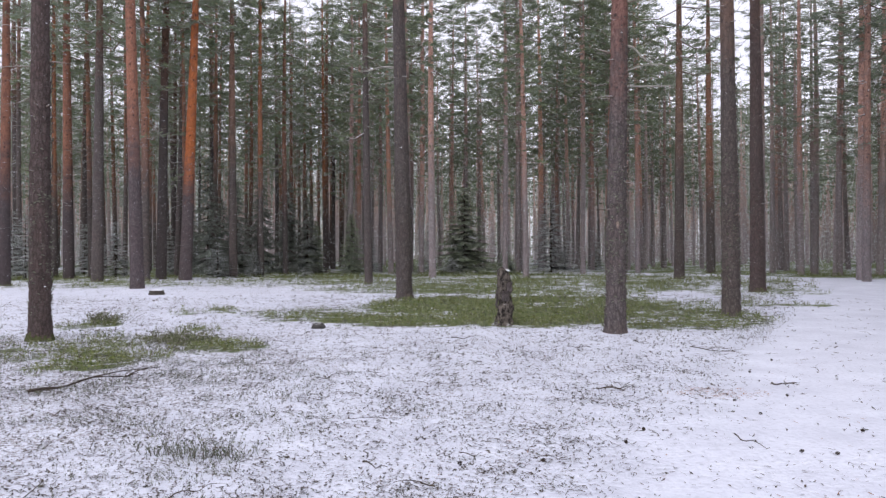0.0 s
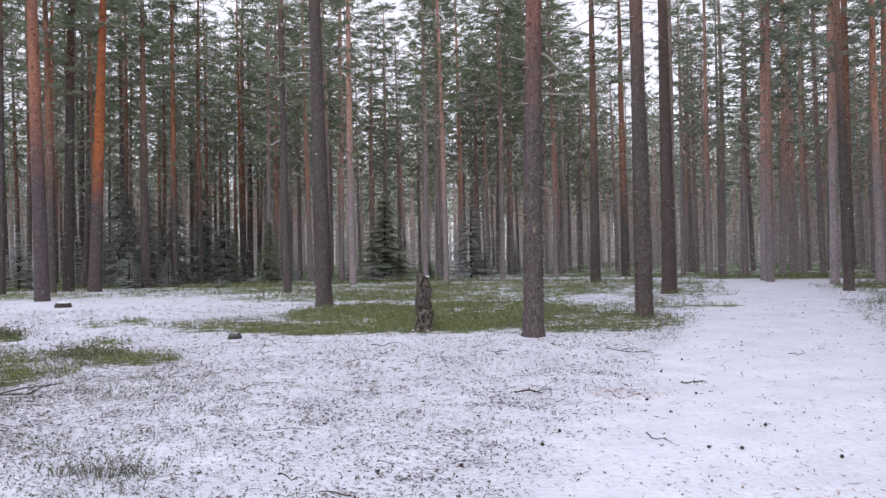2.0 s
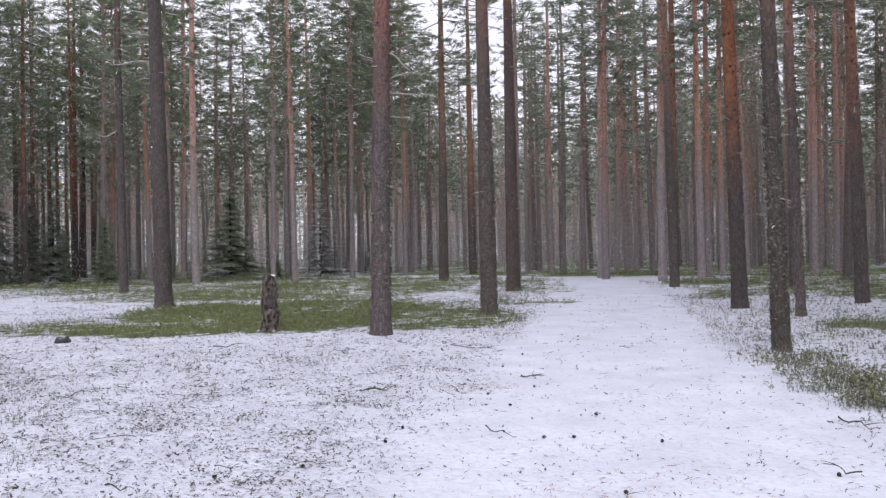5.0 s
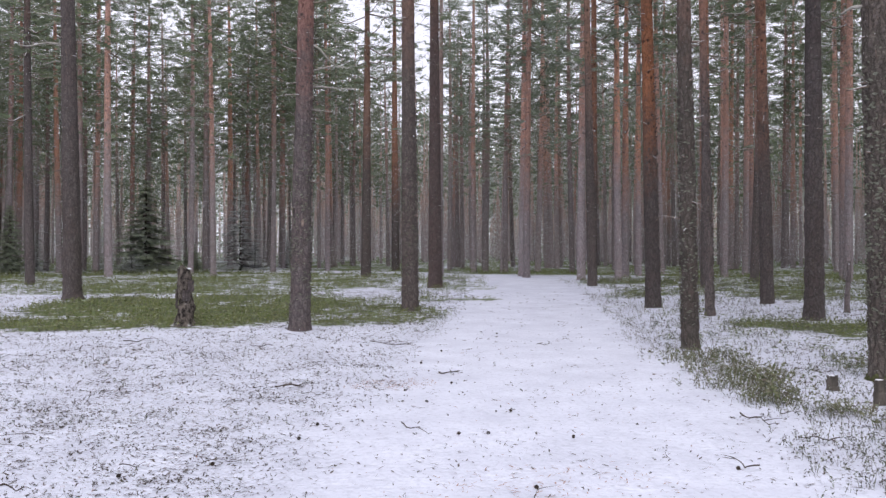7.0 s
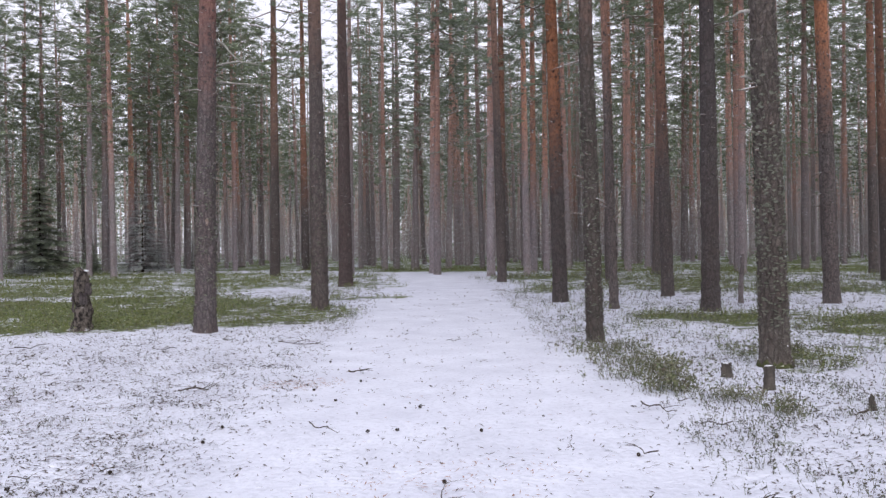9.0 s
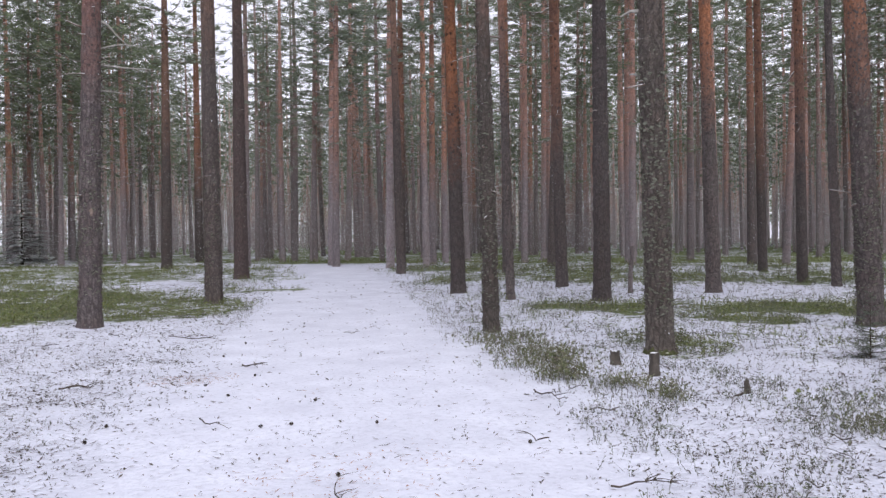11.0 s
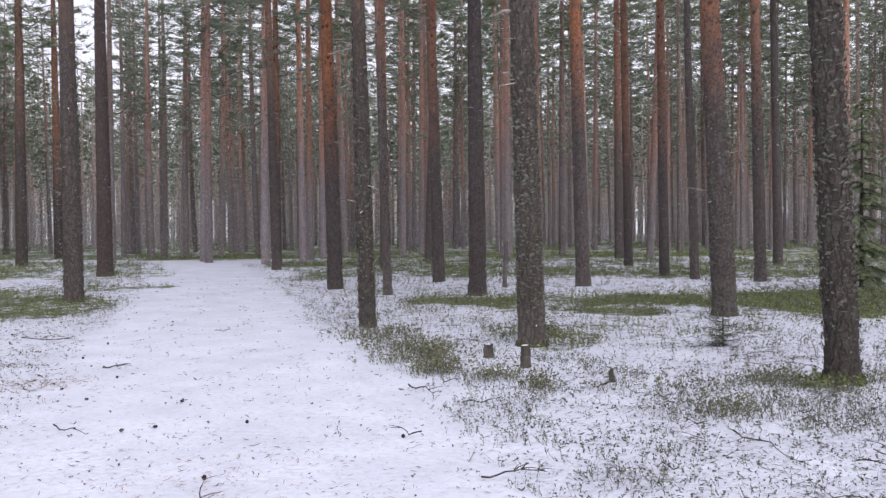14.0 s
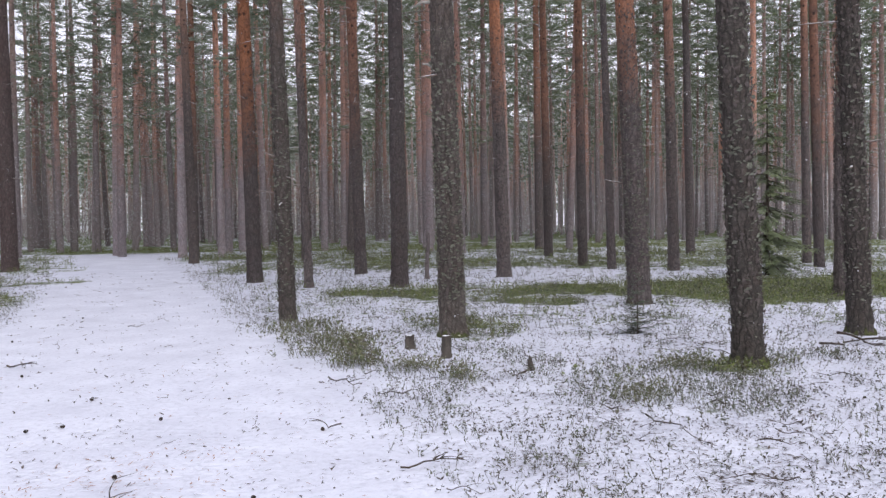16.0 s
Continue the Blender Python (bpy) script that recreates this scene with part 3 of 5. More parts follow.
def curled_flakes(dia, height, lean, count, seed, low, high, wide, tall, lift):
    """Small thick crusts, of lichen or bark, that curl off a trunk."""
    g = np.random.RandomState(seed)
    h = low + (high - low) * g.beta(1.6, 2.0, count)
    a = g.uniform(0, 6.28, count)
    r = trunk_radius(h, height, dia) + 0.004
    c = np.stack([lean[0] * h + r * np.cos(a), lean[1] * h + r * np.sin(a), h], 1)
    out = np.stack([np.cos(a), np.sin(a), np.zeros(count)], 1)
    side = np.stack([-np.sin(a), np.cos(a), np.zeros(count)], 1)
    w, t = g.uniform(*wide, (count, 1)), g.uniform(*tall, (count, 1))
    up = np.array([[0, 0, 1.0]])
    tilt = g.uniform(-0.6, 0.6, (count, 1))
    u, v = side + up * tilt, up - side * tilt
    curl = out * g.uniform(*lift, (count, 1))
    p = [c - u * w + curl * 0.5, c - v * t - out * 0.004, c + u * w + curl * 0.6, c + v * t + curl, c + v * t * 0.3 + curl * 0.2 - out * 0.01]
    return np.concatenate([np.stack([p[i], p[j], p[k]], 1) for i, j, k in ((0, 1, 2), (0, 2, 3), (0, 3, 4), (3, 2, 4))])


TEMPLATES = {}
N_TREES = [0]


def template(kind, v, high, near):
    """Shared meshes of a pine in the wood: trunk, crown and branchwork. high: deep, full, thin, sparse or high crown."""
    key = (kind, v, high, near)
    if key not in TEMPLATES:
        g = np.random.RandomState(40 + v)
        height, base = g.uniform(17.5, 21.5), g.uniform(8.0, 10.5)
        bend = (g.uniform(-0.15, 0.15), g.uniform(-0.15, 0.15))
        if high == "high":
            height, base = height + 2.5, base + 3.2
        if ("geo", v, high) not in TEMPLATES:
            count, tufts, blades, reach = {"deep": (40, 8, 12, 2.1), "full": (42, 9, 12, 2.1), "thin": (32, 9, 11, 1.9), "sparse": (24, 8, 11, 1.6), "high": (42, 9, 12, 2.0)}[high]
            limbs, leaves = crown_parts(height, base, (0, 0), bend, 0.34, count, tufts, blades, reach, 70 + v, 0.34)
            low_limbs, low_leaves = crown_parts(base + 1.0, 5.6, (0, 0), bend, 0.34, 8, 4, 7, 1.9, 270 + v, 0.36)
            limbs, leaves = joined([limbs, low_limbs]), np.concatenate([leaves, low_leaves])
            snags = dead_limbs(height, 3.5, base + 1.5, (0, 0), bend, 0.34, 34, 90 + v, 1.35)
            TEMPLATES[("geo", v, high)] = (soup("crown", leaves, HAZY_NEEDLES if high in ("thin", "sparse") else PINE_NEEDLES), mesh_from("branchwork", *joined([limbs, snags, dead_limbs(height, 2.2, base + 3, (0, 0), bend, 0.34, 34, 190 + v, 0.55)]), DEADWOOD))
        # far trunks outside the deep stand use the copies paled for haze
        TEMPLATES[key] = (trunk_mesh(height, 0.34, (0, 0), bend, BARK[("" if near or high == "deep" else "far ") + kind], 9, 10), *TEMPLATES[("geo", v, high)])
    return TEMPLATES[key]


def far_pine(x, y, dia, kind):
    """A pine of the deeper wood."""
    N_TREES[0] += 1
    i = N_TREES[0]
    g = np.random.RandomState(i)
    az = math.degrees(math.atan2(x, y))
    high = "deep" if az < -7 else "full" if az < 18.5 else "sparse" if 20.3 < az < 25.6 else "thin" if az < 37 else "high"
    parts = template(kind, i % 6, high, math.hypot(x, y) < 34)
    ob = thing("pine_tree", x, y, 0, PINE_LABEL[kind], "tree", "pines of the wood")
    k = dia / 0.34
    tilt = g.normal(0, 0.6, 2)
    ob.matrix_basis = pose(x, y, float(ground_z(x, y)) - 0.03, tilt[0], tilt[1], g.uniform(0, 360)) @ Matrix.Diagonal((k, k, g.uniform(0.9, 1.1), 1))
    for name, me in zip(("trunk", "crown", "branchwork"), parts):
        part = child(name, me, ob)
        if name == "branchwork":
            tagged(part, kind="stuff")


def pine(x, y, dia, lx, ly, kind, near=False, flakes=0, snags=16):
    """A pine that stands close enough to show its own lean and bark."""
    N_TREES[0] += 1
    i = N_TREES[0]
    g = np.random.RandomState(500 + i)
    height, base = g.uniform(18, 22), g.uniform(9.5, 11.5)
    bend = (g.uniform(-0.05, 0.05), g.uniform(-0.05, 0.05))
    ob = thing("pine_tree", x, y, float(ground_z(x, y)) - 0.02, PINE_LABEL[kind], "tree", "pines of the wood")
    if near:
        me = rugged_trunk(height, dia, (lx, ly), bend, BARK[kind], i)
    else:
        me = trunk_mesh(height, dia, (lx, ly), bend, BARK[kind], 16, 22)
    trunk = child("trunk", me, ob)
    az = math.degrees(math.atan2(x, y))
    count, tufts = (32, 8) if 18.5 < az < 37 else (44, 9)
    limbs, leaves = crown_parts(height, base, (lx, ly), bend, dia, count, tufts, 13, 2.3, 600 + i, 0.34)
    tagged(child("branchwork", mesh_from("branchwork", *joined([limbs, dead_limbs(height, 2.6, base + 2, (lx, ly), bend, dia, 34, 1200 + i, 0.5)]), DEADWOOD), ob), kind="stuff")
    child("crown", soup("crown", leaves, PINE_NEEDLES), ob)
    for k in range(snags):
        child("dead_branch", mesh_from("dead_branch", *dead_limbs(height, 3.8, base + 0.5, (lx, ly), bend, dia, 1, 700 + 20 * i + k, 1.35), DEADWOOD), ob)
    for k in range(22 if near else 0):
        child("branch_stub", branch_stub(height, (lx, ly), bend, dia, 900 + 40 * i + k), trunk)
    if near:
        rim = soup("loose_bark", curled_flakes(dia, height, (lx, ly), int(1300 * dia / 0.35), 400 + i, 0.1, 6.5, (0.008, 0.022), (0.012, 0.034), (0.006, 0.022)), SCALE)
        child("loose_bark", rim, trunk, "loose scaly bark")["kind"] = "stuff"
    if flakes:
        crust = soup("lichen", curled_flakes(dia, height, (lx, ly), flakes, 800 + i, 0.3, 4.0, (0.010, 0.040), (0.006, 0.018), (0.012, 0.045)), LICHEN)
        child("lichen", crust, trunk, "curled grey-green lichen crusts")["kind"] = "stuff"
    return ob



def limb(tree, points, thick, label="bare bleached dead branch"):
    """One bare limb of a pine, through points round its foot."""
    pts = np.asarray(points, float)
    t = np.linspace(0, len(pts) - 1, 9)
    i = np.clip(t.astype(int), 0, len(pts) - 2)
    fine = pts[i] + (pts[i + 1] - pts[i]) * (t - i)[:, None]
    fine[1:-1] = (fine[:-2] + 2 * fine[1:-1] + fine[2:]) / 4
    child("dead_branch", mesh_from("dead_branch", *tube(fine, thick * 1.3 * np.linspace(1, 0.4, 9), 7), PALEWOOD), tree, label)


def moss_collar(tree, dia, height, seed):
    """A ragged skirt of moss round a trunk's foot."""
    sides, rows = 40, 7
    g = np.random.RandomState(seed)
    a = np.arange(sides) * 2 * math.pi / sides
    top = height * (0.25 + 0.9 * g.rand(sides) ** 1.5)
    v, f = [], []
    for i in range(rows):
        u = i / (rows - 1)
        h = u * top
        r = trunk_radius(h, 20.0, dia) * 1.05 + 0.05 * dia * np.exp(-h / 0.1) + 0.012 * (1 - u) + g.uniform(-0.008, 0.012, sides)
        if i == rows - 1:
            r = r - 0.03
        v.append(np.stack([r * np.cos(a), r * np.sin(a), h - 0.03 * (i == 0)], 1))
    for i in range(rows - 1):
        for j in range(sides):
            k = (j + 1) % sides
            f.append((i * sides + j, i * sides + k, (i + 1) * sides + k, (i + 1) * sides + j))
    child("moss", mesh_from("moss", np.concatenate(v), f, MOSS), tree, "green moss round the foot")


def bark_scar(tree, at, turn, width, height):
    """A pale patch where the bark has come away."""
    bm = bmesh.new()
    bmesh.ops.create_icosphere(bm, subdivisions=2, radius=1.0)
    for v in bm.verts:
        k = 1 + 0.3 * noise.noise(v.co * 2.0)
        v.co = Vector((v.co.x * width * k, v.co.y * 0.012, v.co.z * height * k))
    me = bpy.data.meshes.new("bark_scar")
    bm.to_mesh(me)
    bm.free()
    me.materials.append(DEADWOOD)
    ob = child("bark_scar", me, tree, "pale scar in the bark")
    ob.matrix_basis = pose(*at, 0, 0, turn)



# the pines of the clearing's edge
dark_pine = pine(-7.03, 13.95, 0.36, 0.008, 0.004, "umber", True, flakes=250)
pine(-17.07, 31.13, 0.42, 0.003, 0.002, "ember")
pine(-15.25, 35.26, 0.51, 0.007, 0.003, "grey")
pine(-18.84, 40.26, 0.53, -0.004, -0.002, "ember")
pine(-10.87, 28.44, 0.47, -0.018, -0.007, "ember")
pine(-13.13, 37.24, 0.47, 0.021, 0.007, "grey")
pine(-11.74, 36.41, 0.56, 0.034, 0.011, "blaze")
pine(-10.83, 41.28, 0.42, -0.002, -0.001, "brown")
clearing_pine = pine(-1.16, 24.08, 0.49, -0.020, -0.001, "grey", True)
path_pine = pine(3.20, 14.90, 0.38, 0.023, -0.005, "mauve", True, flakes=500)
pine(6.63, 18.40, 0.40, -0.005, 0.002, "brown", True, flakes=350)
pine(10.41, 26.46, 0.46, -0.004, 0.002, "umber", True)
pine(11.05, 37.41, 0.47, 0.001, -0.000, "brown")
pine(15.87, 47.41, 0.49, -0.004, 0.001, "rust")
pine(15.72, 24.60, 0.31, -0.017, 0.011, "brown", True)
pine(12.67, 16.92, 0.37, -0.015, 0.011, "orange", True)
pine(8.32, 10.10, 0.26, -0.017, 0.014, "red_top", True, flakes=450)
pine(12.46, 14.54, 0.20, -0.017, 0.015, "rust", True)
pine(16.09, 16.60, 0.32, -0.014, 0.013, "rust", True)
pine(13.84, 12.91, 0.37, -0.001, 0.001, "grey", True)
scaly_pine = pine(8.40, 6.73, 0.325, -0.016, 0.019, "red_top", True, flakes=900)
pine(17.21, 12.35, 0.35, -0.015, 0.020, "orange", True)
pine(13.61, 6.67, 0.40, -0.017, 0.034, "orange", True, flakes=600)
pine(26.09, 16.76, 0.33, -0.006, 0.010, "rust")
pine(31.30, 20.67, 0.39, -0.005, 0.007, "rust")
pine(21.36, 11.48, 0.24, -0.009, 0.017, "grey", True)
pine(21.23, 9.49, 0.29, -0.007, 0.016, "rust", True)
pine(29.07, 12.41, 0.33, -0.008, 0.018, "grey")
pine(23.80, 25.34, 0.34, 0.020, -0.019, "rust")
mossy_pine = pine(8.39, 2.83, 0.31, -0.015, 0.040, "charcoal", True, flakes=380)
outer_pine = pine(11.57, 2.55, 0.30, -0.008, 0.034, "charcoal", True, flakes=260)
pine(16.89, 4.10, 0.29, -0.001, 0.005, "orange", True)
pine(24.54, 6.62, 0.28, -0.005, 0.019, "rust")
pine(25.75, 7.31, 0.26, -0.002, 0.008, "rust")

# their bare limbs
limb(path_pine, [(0.11, -0.02, 5.38), (0.34, -0.07, 5.33), (0.48, -0.11, 5.13), (0.69, -0.16, 4.95)], 0.022)
limb(path_pine, [(0.19, -0.04, 4.86), (0.40, -0.09, 4.94), (0.67, -0.15, 4.99), (0.98, -0.24, 4.93)], 0.014)
limb(path_pine, [(0.13, -0.03, 4.59), (0.45, -0.10, 4.58), (0.76, -0.18, 4.56), (1.03, -0.25, 4.57)], 0.016)
limb(path_pine, [(0.15, -0.03, 4.16), (0.55, -0.12, 4.12), (0.70, -0.16, 4.09)], 0.010)
limb(clearing_pine, [(-0.21, -0.01, 8.31), (-0.58, -0.04, 8.38), (-1.18, -0.09, 8.41)], 0.022)
limb(clearing_pine, [(-0.22, -0.01, 6.96), (-0.68, -0.04, 7.00), (-1.02, -0.08, 6.83), (-1.35, -0.11, 6.84)], 0.024)
limb(clearing_pine, [(-0.19, -0.01, 6.00), (-0.37, -0.02, 5.93), (-0.51, -0.03, 5.75)], 0.020)
limb(clearing_pine, [(-0.19, -0.01, 7.53), (-0.44, -0.03, 7.55), (-0.75, -0.05, 7.43)], 0.014)
limb(clearing_pine, [(-0.21, -0.01, 6.49), (-0.45, -0.03, 6.51), (-0.76, -0.05, 6.36)], 0.014)
limb(scaly_pine, [(-0.12, 0.15, 3.53), (-0.19, 0.22, 3.60), (-0.24, 0.28, 3.60)], 0.018)
limb(scaly_pine, [(-0.14, 0.17, 4.41), (-0.24, 0.28, 4.41), (-0.31, 0.36, 4.34)], 0.020)
moss_collar(mossy_pine, 0.31, 0.17, 29)
moss_collar(dark_pine, 0.36, 0.18, 0)
moss_collar(outer_pine, 0.30, 0.14, 30)
moss_collar(scaly_pine, 0.325, 0.10, 20)
bark_scar(path_pine, (0.01, -0.20, 2.01), -12, 0.035, 0.07)

# the stems behind them
far_pine(-13.46, 36.23, 0.36, "rust")
far_pine(-16.79, 49.71, 0.37, "grey")
far_pine(-13.70, 56.57, 0.33, "rust")
far_pine(-12.62, 60.80, 0.35, "grey")
far_pine(-13.49, 67.52, 0.39, "rust")
far_pine(-7.97, 54.55, 0.39, "rust")
far_pine(-8.57, 62.60, 0.31, "grey")
far_pine(-3.00, 32.28, 0.32, "grey")
far_pine(-4.24, 53.81, 0.31, "grey")
far_pine(-3.15, 48.59, 0.34, "orange")
far_pine(-2.14, 53.55, 0.30, "grey")
far_pine(-1.33, 48.90, 0.35, "rust")
far_pine(-0.52, 39.72, 0.36, "rust")
far_pine(0.67, 57.99, 0.33, "rust")
far_pine(1.73, 57.77, 0.37, "grey")
far_pine(3.71, 72.49, 0.36, "rust")
far_pine(3.30, 42.66, 0.30, "grey")
far_pine(4.70, 50.14, 0.36, "brown")
far_pine(6.7, 54.6, 0.42, "orange")
far_pine(4.13, 39.8, 0.30, "rust")
far_pine(8.56, 59.80, 0.34, "rust")
far_pine(9.06, 57.37, 0.33, "rust")
far_pine(10.82, 64.42, 0.37, "grey")
far_pine(11.06, 59.84, 0.34, "grey")
far_pine(11.75, 48.22, 0.32, "rust")
far_pine(18.20, 69.30, 0.35, "grey")
far_pine(17.84, 64.44, 0.38, "grey")
far_pine(19.80, 48.07, 0.33, "brown")
far_pine(22.52, 52.35, 0.32, "grey")
far_pine(19.60, 43.75, 0.34, "rust")
far_pine(21.35, 45.92, 0.39, "brown")
far_pine(20.71, 42.06, 0.40, "rust")
far_pine(29.36, 57.94, 0.37, "grey")
far_pine(18.28, 34.96, 0.39, "rust")
far_pine(23.71, 43.42, 0.38, "rust")
far_pine(14.77, 37.03, 0.34, "brown")
far_pine(-22.74, 42.97, 0.31, "grey")
far_pine(-23.48, 52.42, 0.37, "grey")
far_pine(-23.83, 58.24, 0.36, "rust")
far_pine(-14.67, 50.78, 0.34, "grey")
far_pine(-11.06, 64.25, 0.32, "rust")
far_pine(-6.92, 59.85, 0.34, "rust")
far_pine(23.97, 56.53, 0.35, "grey")
far_pine(24.29, 52.53, 0.33, "brown")
far_pine(20.72, 41.78, 0.33, "grey")
far_pine(17.65, 33.31, 0.35, "rust")
far_pine(30.03, 52.83, 0.39, "rust")
far_pine(31.96, 54.88, 0.36, "rust")
far_pine(24.03, 39.85, 0.33, "grey")
far_pine(17.89, 27.98, 0.33, "rust")
far_pine(38.43, 58.40, 0.35, "grey")
far_pine(19.73, 28.87, 0.32, "orange")
far_pine(24.07, 33.53, 0.32, "orange")
far_pine(27.37, 36.09, 0.35, "rust")
far_pine(18.84, 22.35, 0.31, "rust")
far_pine(27.18, 30.94, 0.35, "rust")
far_pine(39.86, 44.27, 0.34, "grey")
far_pine(32.61, 34.95, 0.37, "rust")
far_pine(46.98, 46.91, 0.37, "grey")
far_pine(46.66, 45.84, 0.37, "rust")
far_pine(38.95, 34.94, 0.37, "rust")
far_pine(27.72, 24.28, 0.34, "rust")
far_pine(34.48, 26.35, 0.37, "grey")
far_pine(38.52, 27.63, 0.33, "rust")
far_pine(51.72, 36.56, 0.36, "grey")
far_pine(36.01, 23.38, 0.33, "rust")
far_pine(32.15, 19.60, 0.34, "rust")
far_pine(22.15, 12.92, 0.31, "rust")
far_pine(44.53, 25.15, 0.32, "grey")
far_pine(24.05, 57.67, 0.40, "rust")
far_pine(23.23, 52.26, 0.32, "brown")
far_pine(28.42, 50.69, 0.37, "rust")
far_pine(28.73, 49.78, 0.37, "rust")
far_pine(18.54, 29.94, 0.37, "rust")
far_pine(30.61, 45.38, 0.35, "grey")
far_pine(22.40, 32.24, 0.36, "orange")
far_pine(25.31, 35.38, 0.31, "rust")
far_pine(35.83, 41.05, 0.31, "rust")
far_pine(30.73, 33.43, 0.32, "rust")
far_pine(45.08, 45.25, 0.32, "grey")
far_pine(29.98, 26.55, 0.31, "rust")
far_pine(26.65, 21.50, 0.31, "rust")
far_pine(40.11, 30.63, 0.36, "grey")
far_pine(46.26, 32.58, 0.32, "rust")
far_pine(68.24, 41.95, 0.40, "rust")
far_pine(56.07, 33.53, 0.37, "brown")
far_pine(48.27, 28.16, 0.35, "rust")
far_pine(51.83, 27.15, 0.37, "orange")
far_pine(52.39, 24.80, 0.33, "rust")
far_pine(56.86, 24.66, 0.39, "rust")
far_pine(72.06, 29.46, 0.38, "grey")
far_pine(61.62, 24.08, 0.37, "orange")
far_pine(36.01, 12.55, 0.35, "orange")
far_pine(65.31, 19.71, 0.38, "grey")
far_pine(57.23, 14.92, 0.37, "rust")
far_pine(56.51, 12.24, 0.37, "rust")
far_pine(54.49, 11.31, 0.39, "grey")


def in_gap(x, y):
    """The break in the wood beyond the bend of the path."""
    return y > 0 and 20.3 < math.degrees(math.atan2(x, y)) < 25.6


# the wood goes on behind, and all round the clearing
def fill_wood():
    g = np.random.RandomState(21)
    taken = [(o.location.x, o.location.y) for o in bpy.data.objects if o.name.startswith("pine_tree")]
    # slender red stems on the clearing's far side
    for k in range(60):
        az, r = radians(g.uniform(-30, 17)), g.uniform(42, 62)
        x, y = r * math.sin(az), r * math.cos(az)
        if not (-0.035 < az < 0.09 or 0.115 < az < 0.155) and all((x - a) ** 2 + (y - b) ** 2 > 2.0 for a, b in taken):
            taken.append((x, y))
            far_pine(x, y, g.uniform(0.24, 0.36), ("rust", "rust", "orange", "rust", "grey")[k % 5])
    kinds = ["rust"] * 5 + ["grey"] * 4 + ["brown"] * 3 + ["orange"]
    tries, made = 0, 0
    while made < 190 and tries < 9000:
        tries += 1
        az = g.uniform(-36, 84)
        lo = 60 if az < 30 else 54
        r = math.sqrt(g.uniform(lo ** 2, 84 ** 2))
        if (az > 50 and g.rand() < 0.2) or (20 < az < 36 and g.rand() < 0.5):
            continue
        x, y = r * math.sin(radians(az)), r * math.cos(radians(az))
        if in_gap(x, y) or float(path_distance(np.array(x), np.array(y))) < 2.8 or any((x - a) ** 2 + (y - b) ** 2 < 3.2 for a, b in taken):
            continue
        taken.append((x, y))
        far_pine(x, y, g.uniform(0.24, 0.36), kinds[g.randint(len(kinds))])
        made += 1


def joined_wood(name, count, az, near, far, label, seed, sprays=120, low=0.42):
    """Pines too far off to tell apart, trunks and crowns, each as one mesh."""
    g = np.random.RandomState(seed)
    stems, leaves = [], []
    for i in range(count):
        a, r = radians(g.uniform(*az)), math.sqrt(g.uniform(near ** 2, far ** 2))
        x, y = r * math.sin(a), r * math.cos(a)
        if float(path_distance(np.array(x), np.array(y))) < 3:
            continue
        z = float(ground_z(x, y))
        height, rad = g.uniform(16, 23), g.uniform(0.11, 0.19)
        base = height * g.uniform(low, low + 0.13)
        tilt = g.normal(0, 0.012, 2)
        h = np.array([0, 0.4, height * 0.5, height])
        stems.append(tube(np.stack([x + tilt[0] * h, y + tilt[1] * h, z - 0.05 + h], 1), rad * np.array([1.3, 1.05, 0.75, 0.1]), 6))
        m = sprays
        u = g.rand(m)
        hh = np.round((base + (height - base) * u) / 0.6) * 0.6
        rr = 1.9 * (1 - 0.6 * u) * np.sqrt(g.rand(m))
        t = g.uniform(0, 6.28, m)
        c = np.stack([x + tilt[0] * hh + rr * np.cos(t), y + tilt[1] * hh + rr * np.sin(t), z + hh], 1)
        d = np.stack([np.cos(t), np.sin(t), g.uniform(-0.2, 0.5, m)], 1) + g.normal(0, 0.5, (m, 3)) * np.array([1, 1, 0.5])
        e = np.cross(d, g.normal(0, 1, (m, 3)) * np.array([0.4, 0.4, 1]))
        e /= np.linalg.norm(e, axis=1)[:, None]
        s = g.uniform(0.6, 1.2, (m, 1)) * (120 / sprays) ** 0.4
        leaves.append(np.stack([c - e * s * 0.17, c + e * s * 0.17, c + d * s], 1))
    ob = tagged(new(name), label, "woods", kind="stuff")
    # the distant trunks get their haze from the paled bark colour
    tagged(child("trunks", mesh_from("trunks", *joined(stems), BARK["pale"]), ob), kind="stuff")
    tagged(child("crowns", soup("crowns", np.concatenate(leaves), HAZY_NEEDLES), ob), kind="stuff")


fill_wood()
joined_wood("distant_wood", 700, (-38, 18), 80, 190, "distant pine wood with haze put into its paler colours", 51, 150)
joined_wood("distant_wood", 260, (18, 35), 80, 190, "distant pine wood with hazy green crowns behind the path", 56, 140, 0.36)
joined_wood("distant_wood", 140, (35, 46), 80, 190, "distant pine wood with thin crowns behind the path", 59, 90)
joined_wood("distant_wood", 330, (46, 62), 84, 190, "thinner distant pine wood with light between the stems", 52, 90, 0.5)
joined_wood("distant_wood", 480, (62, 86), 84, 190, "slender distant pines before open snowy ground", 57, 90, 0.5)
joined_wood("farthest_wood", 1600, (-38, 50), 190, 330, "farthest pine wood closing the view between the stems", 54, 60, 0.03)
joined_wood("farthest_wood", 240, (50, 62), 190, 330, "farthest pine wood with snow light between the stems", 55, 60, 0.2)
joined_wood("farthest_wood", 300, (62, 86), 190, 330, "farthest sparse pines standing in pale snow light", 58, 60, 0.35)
joined_wood("surrounding_wood", 130, (92, 316), 32, 90, "pine wood on the near side of the clearing", 53)


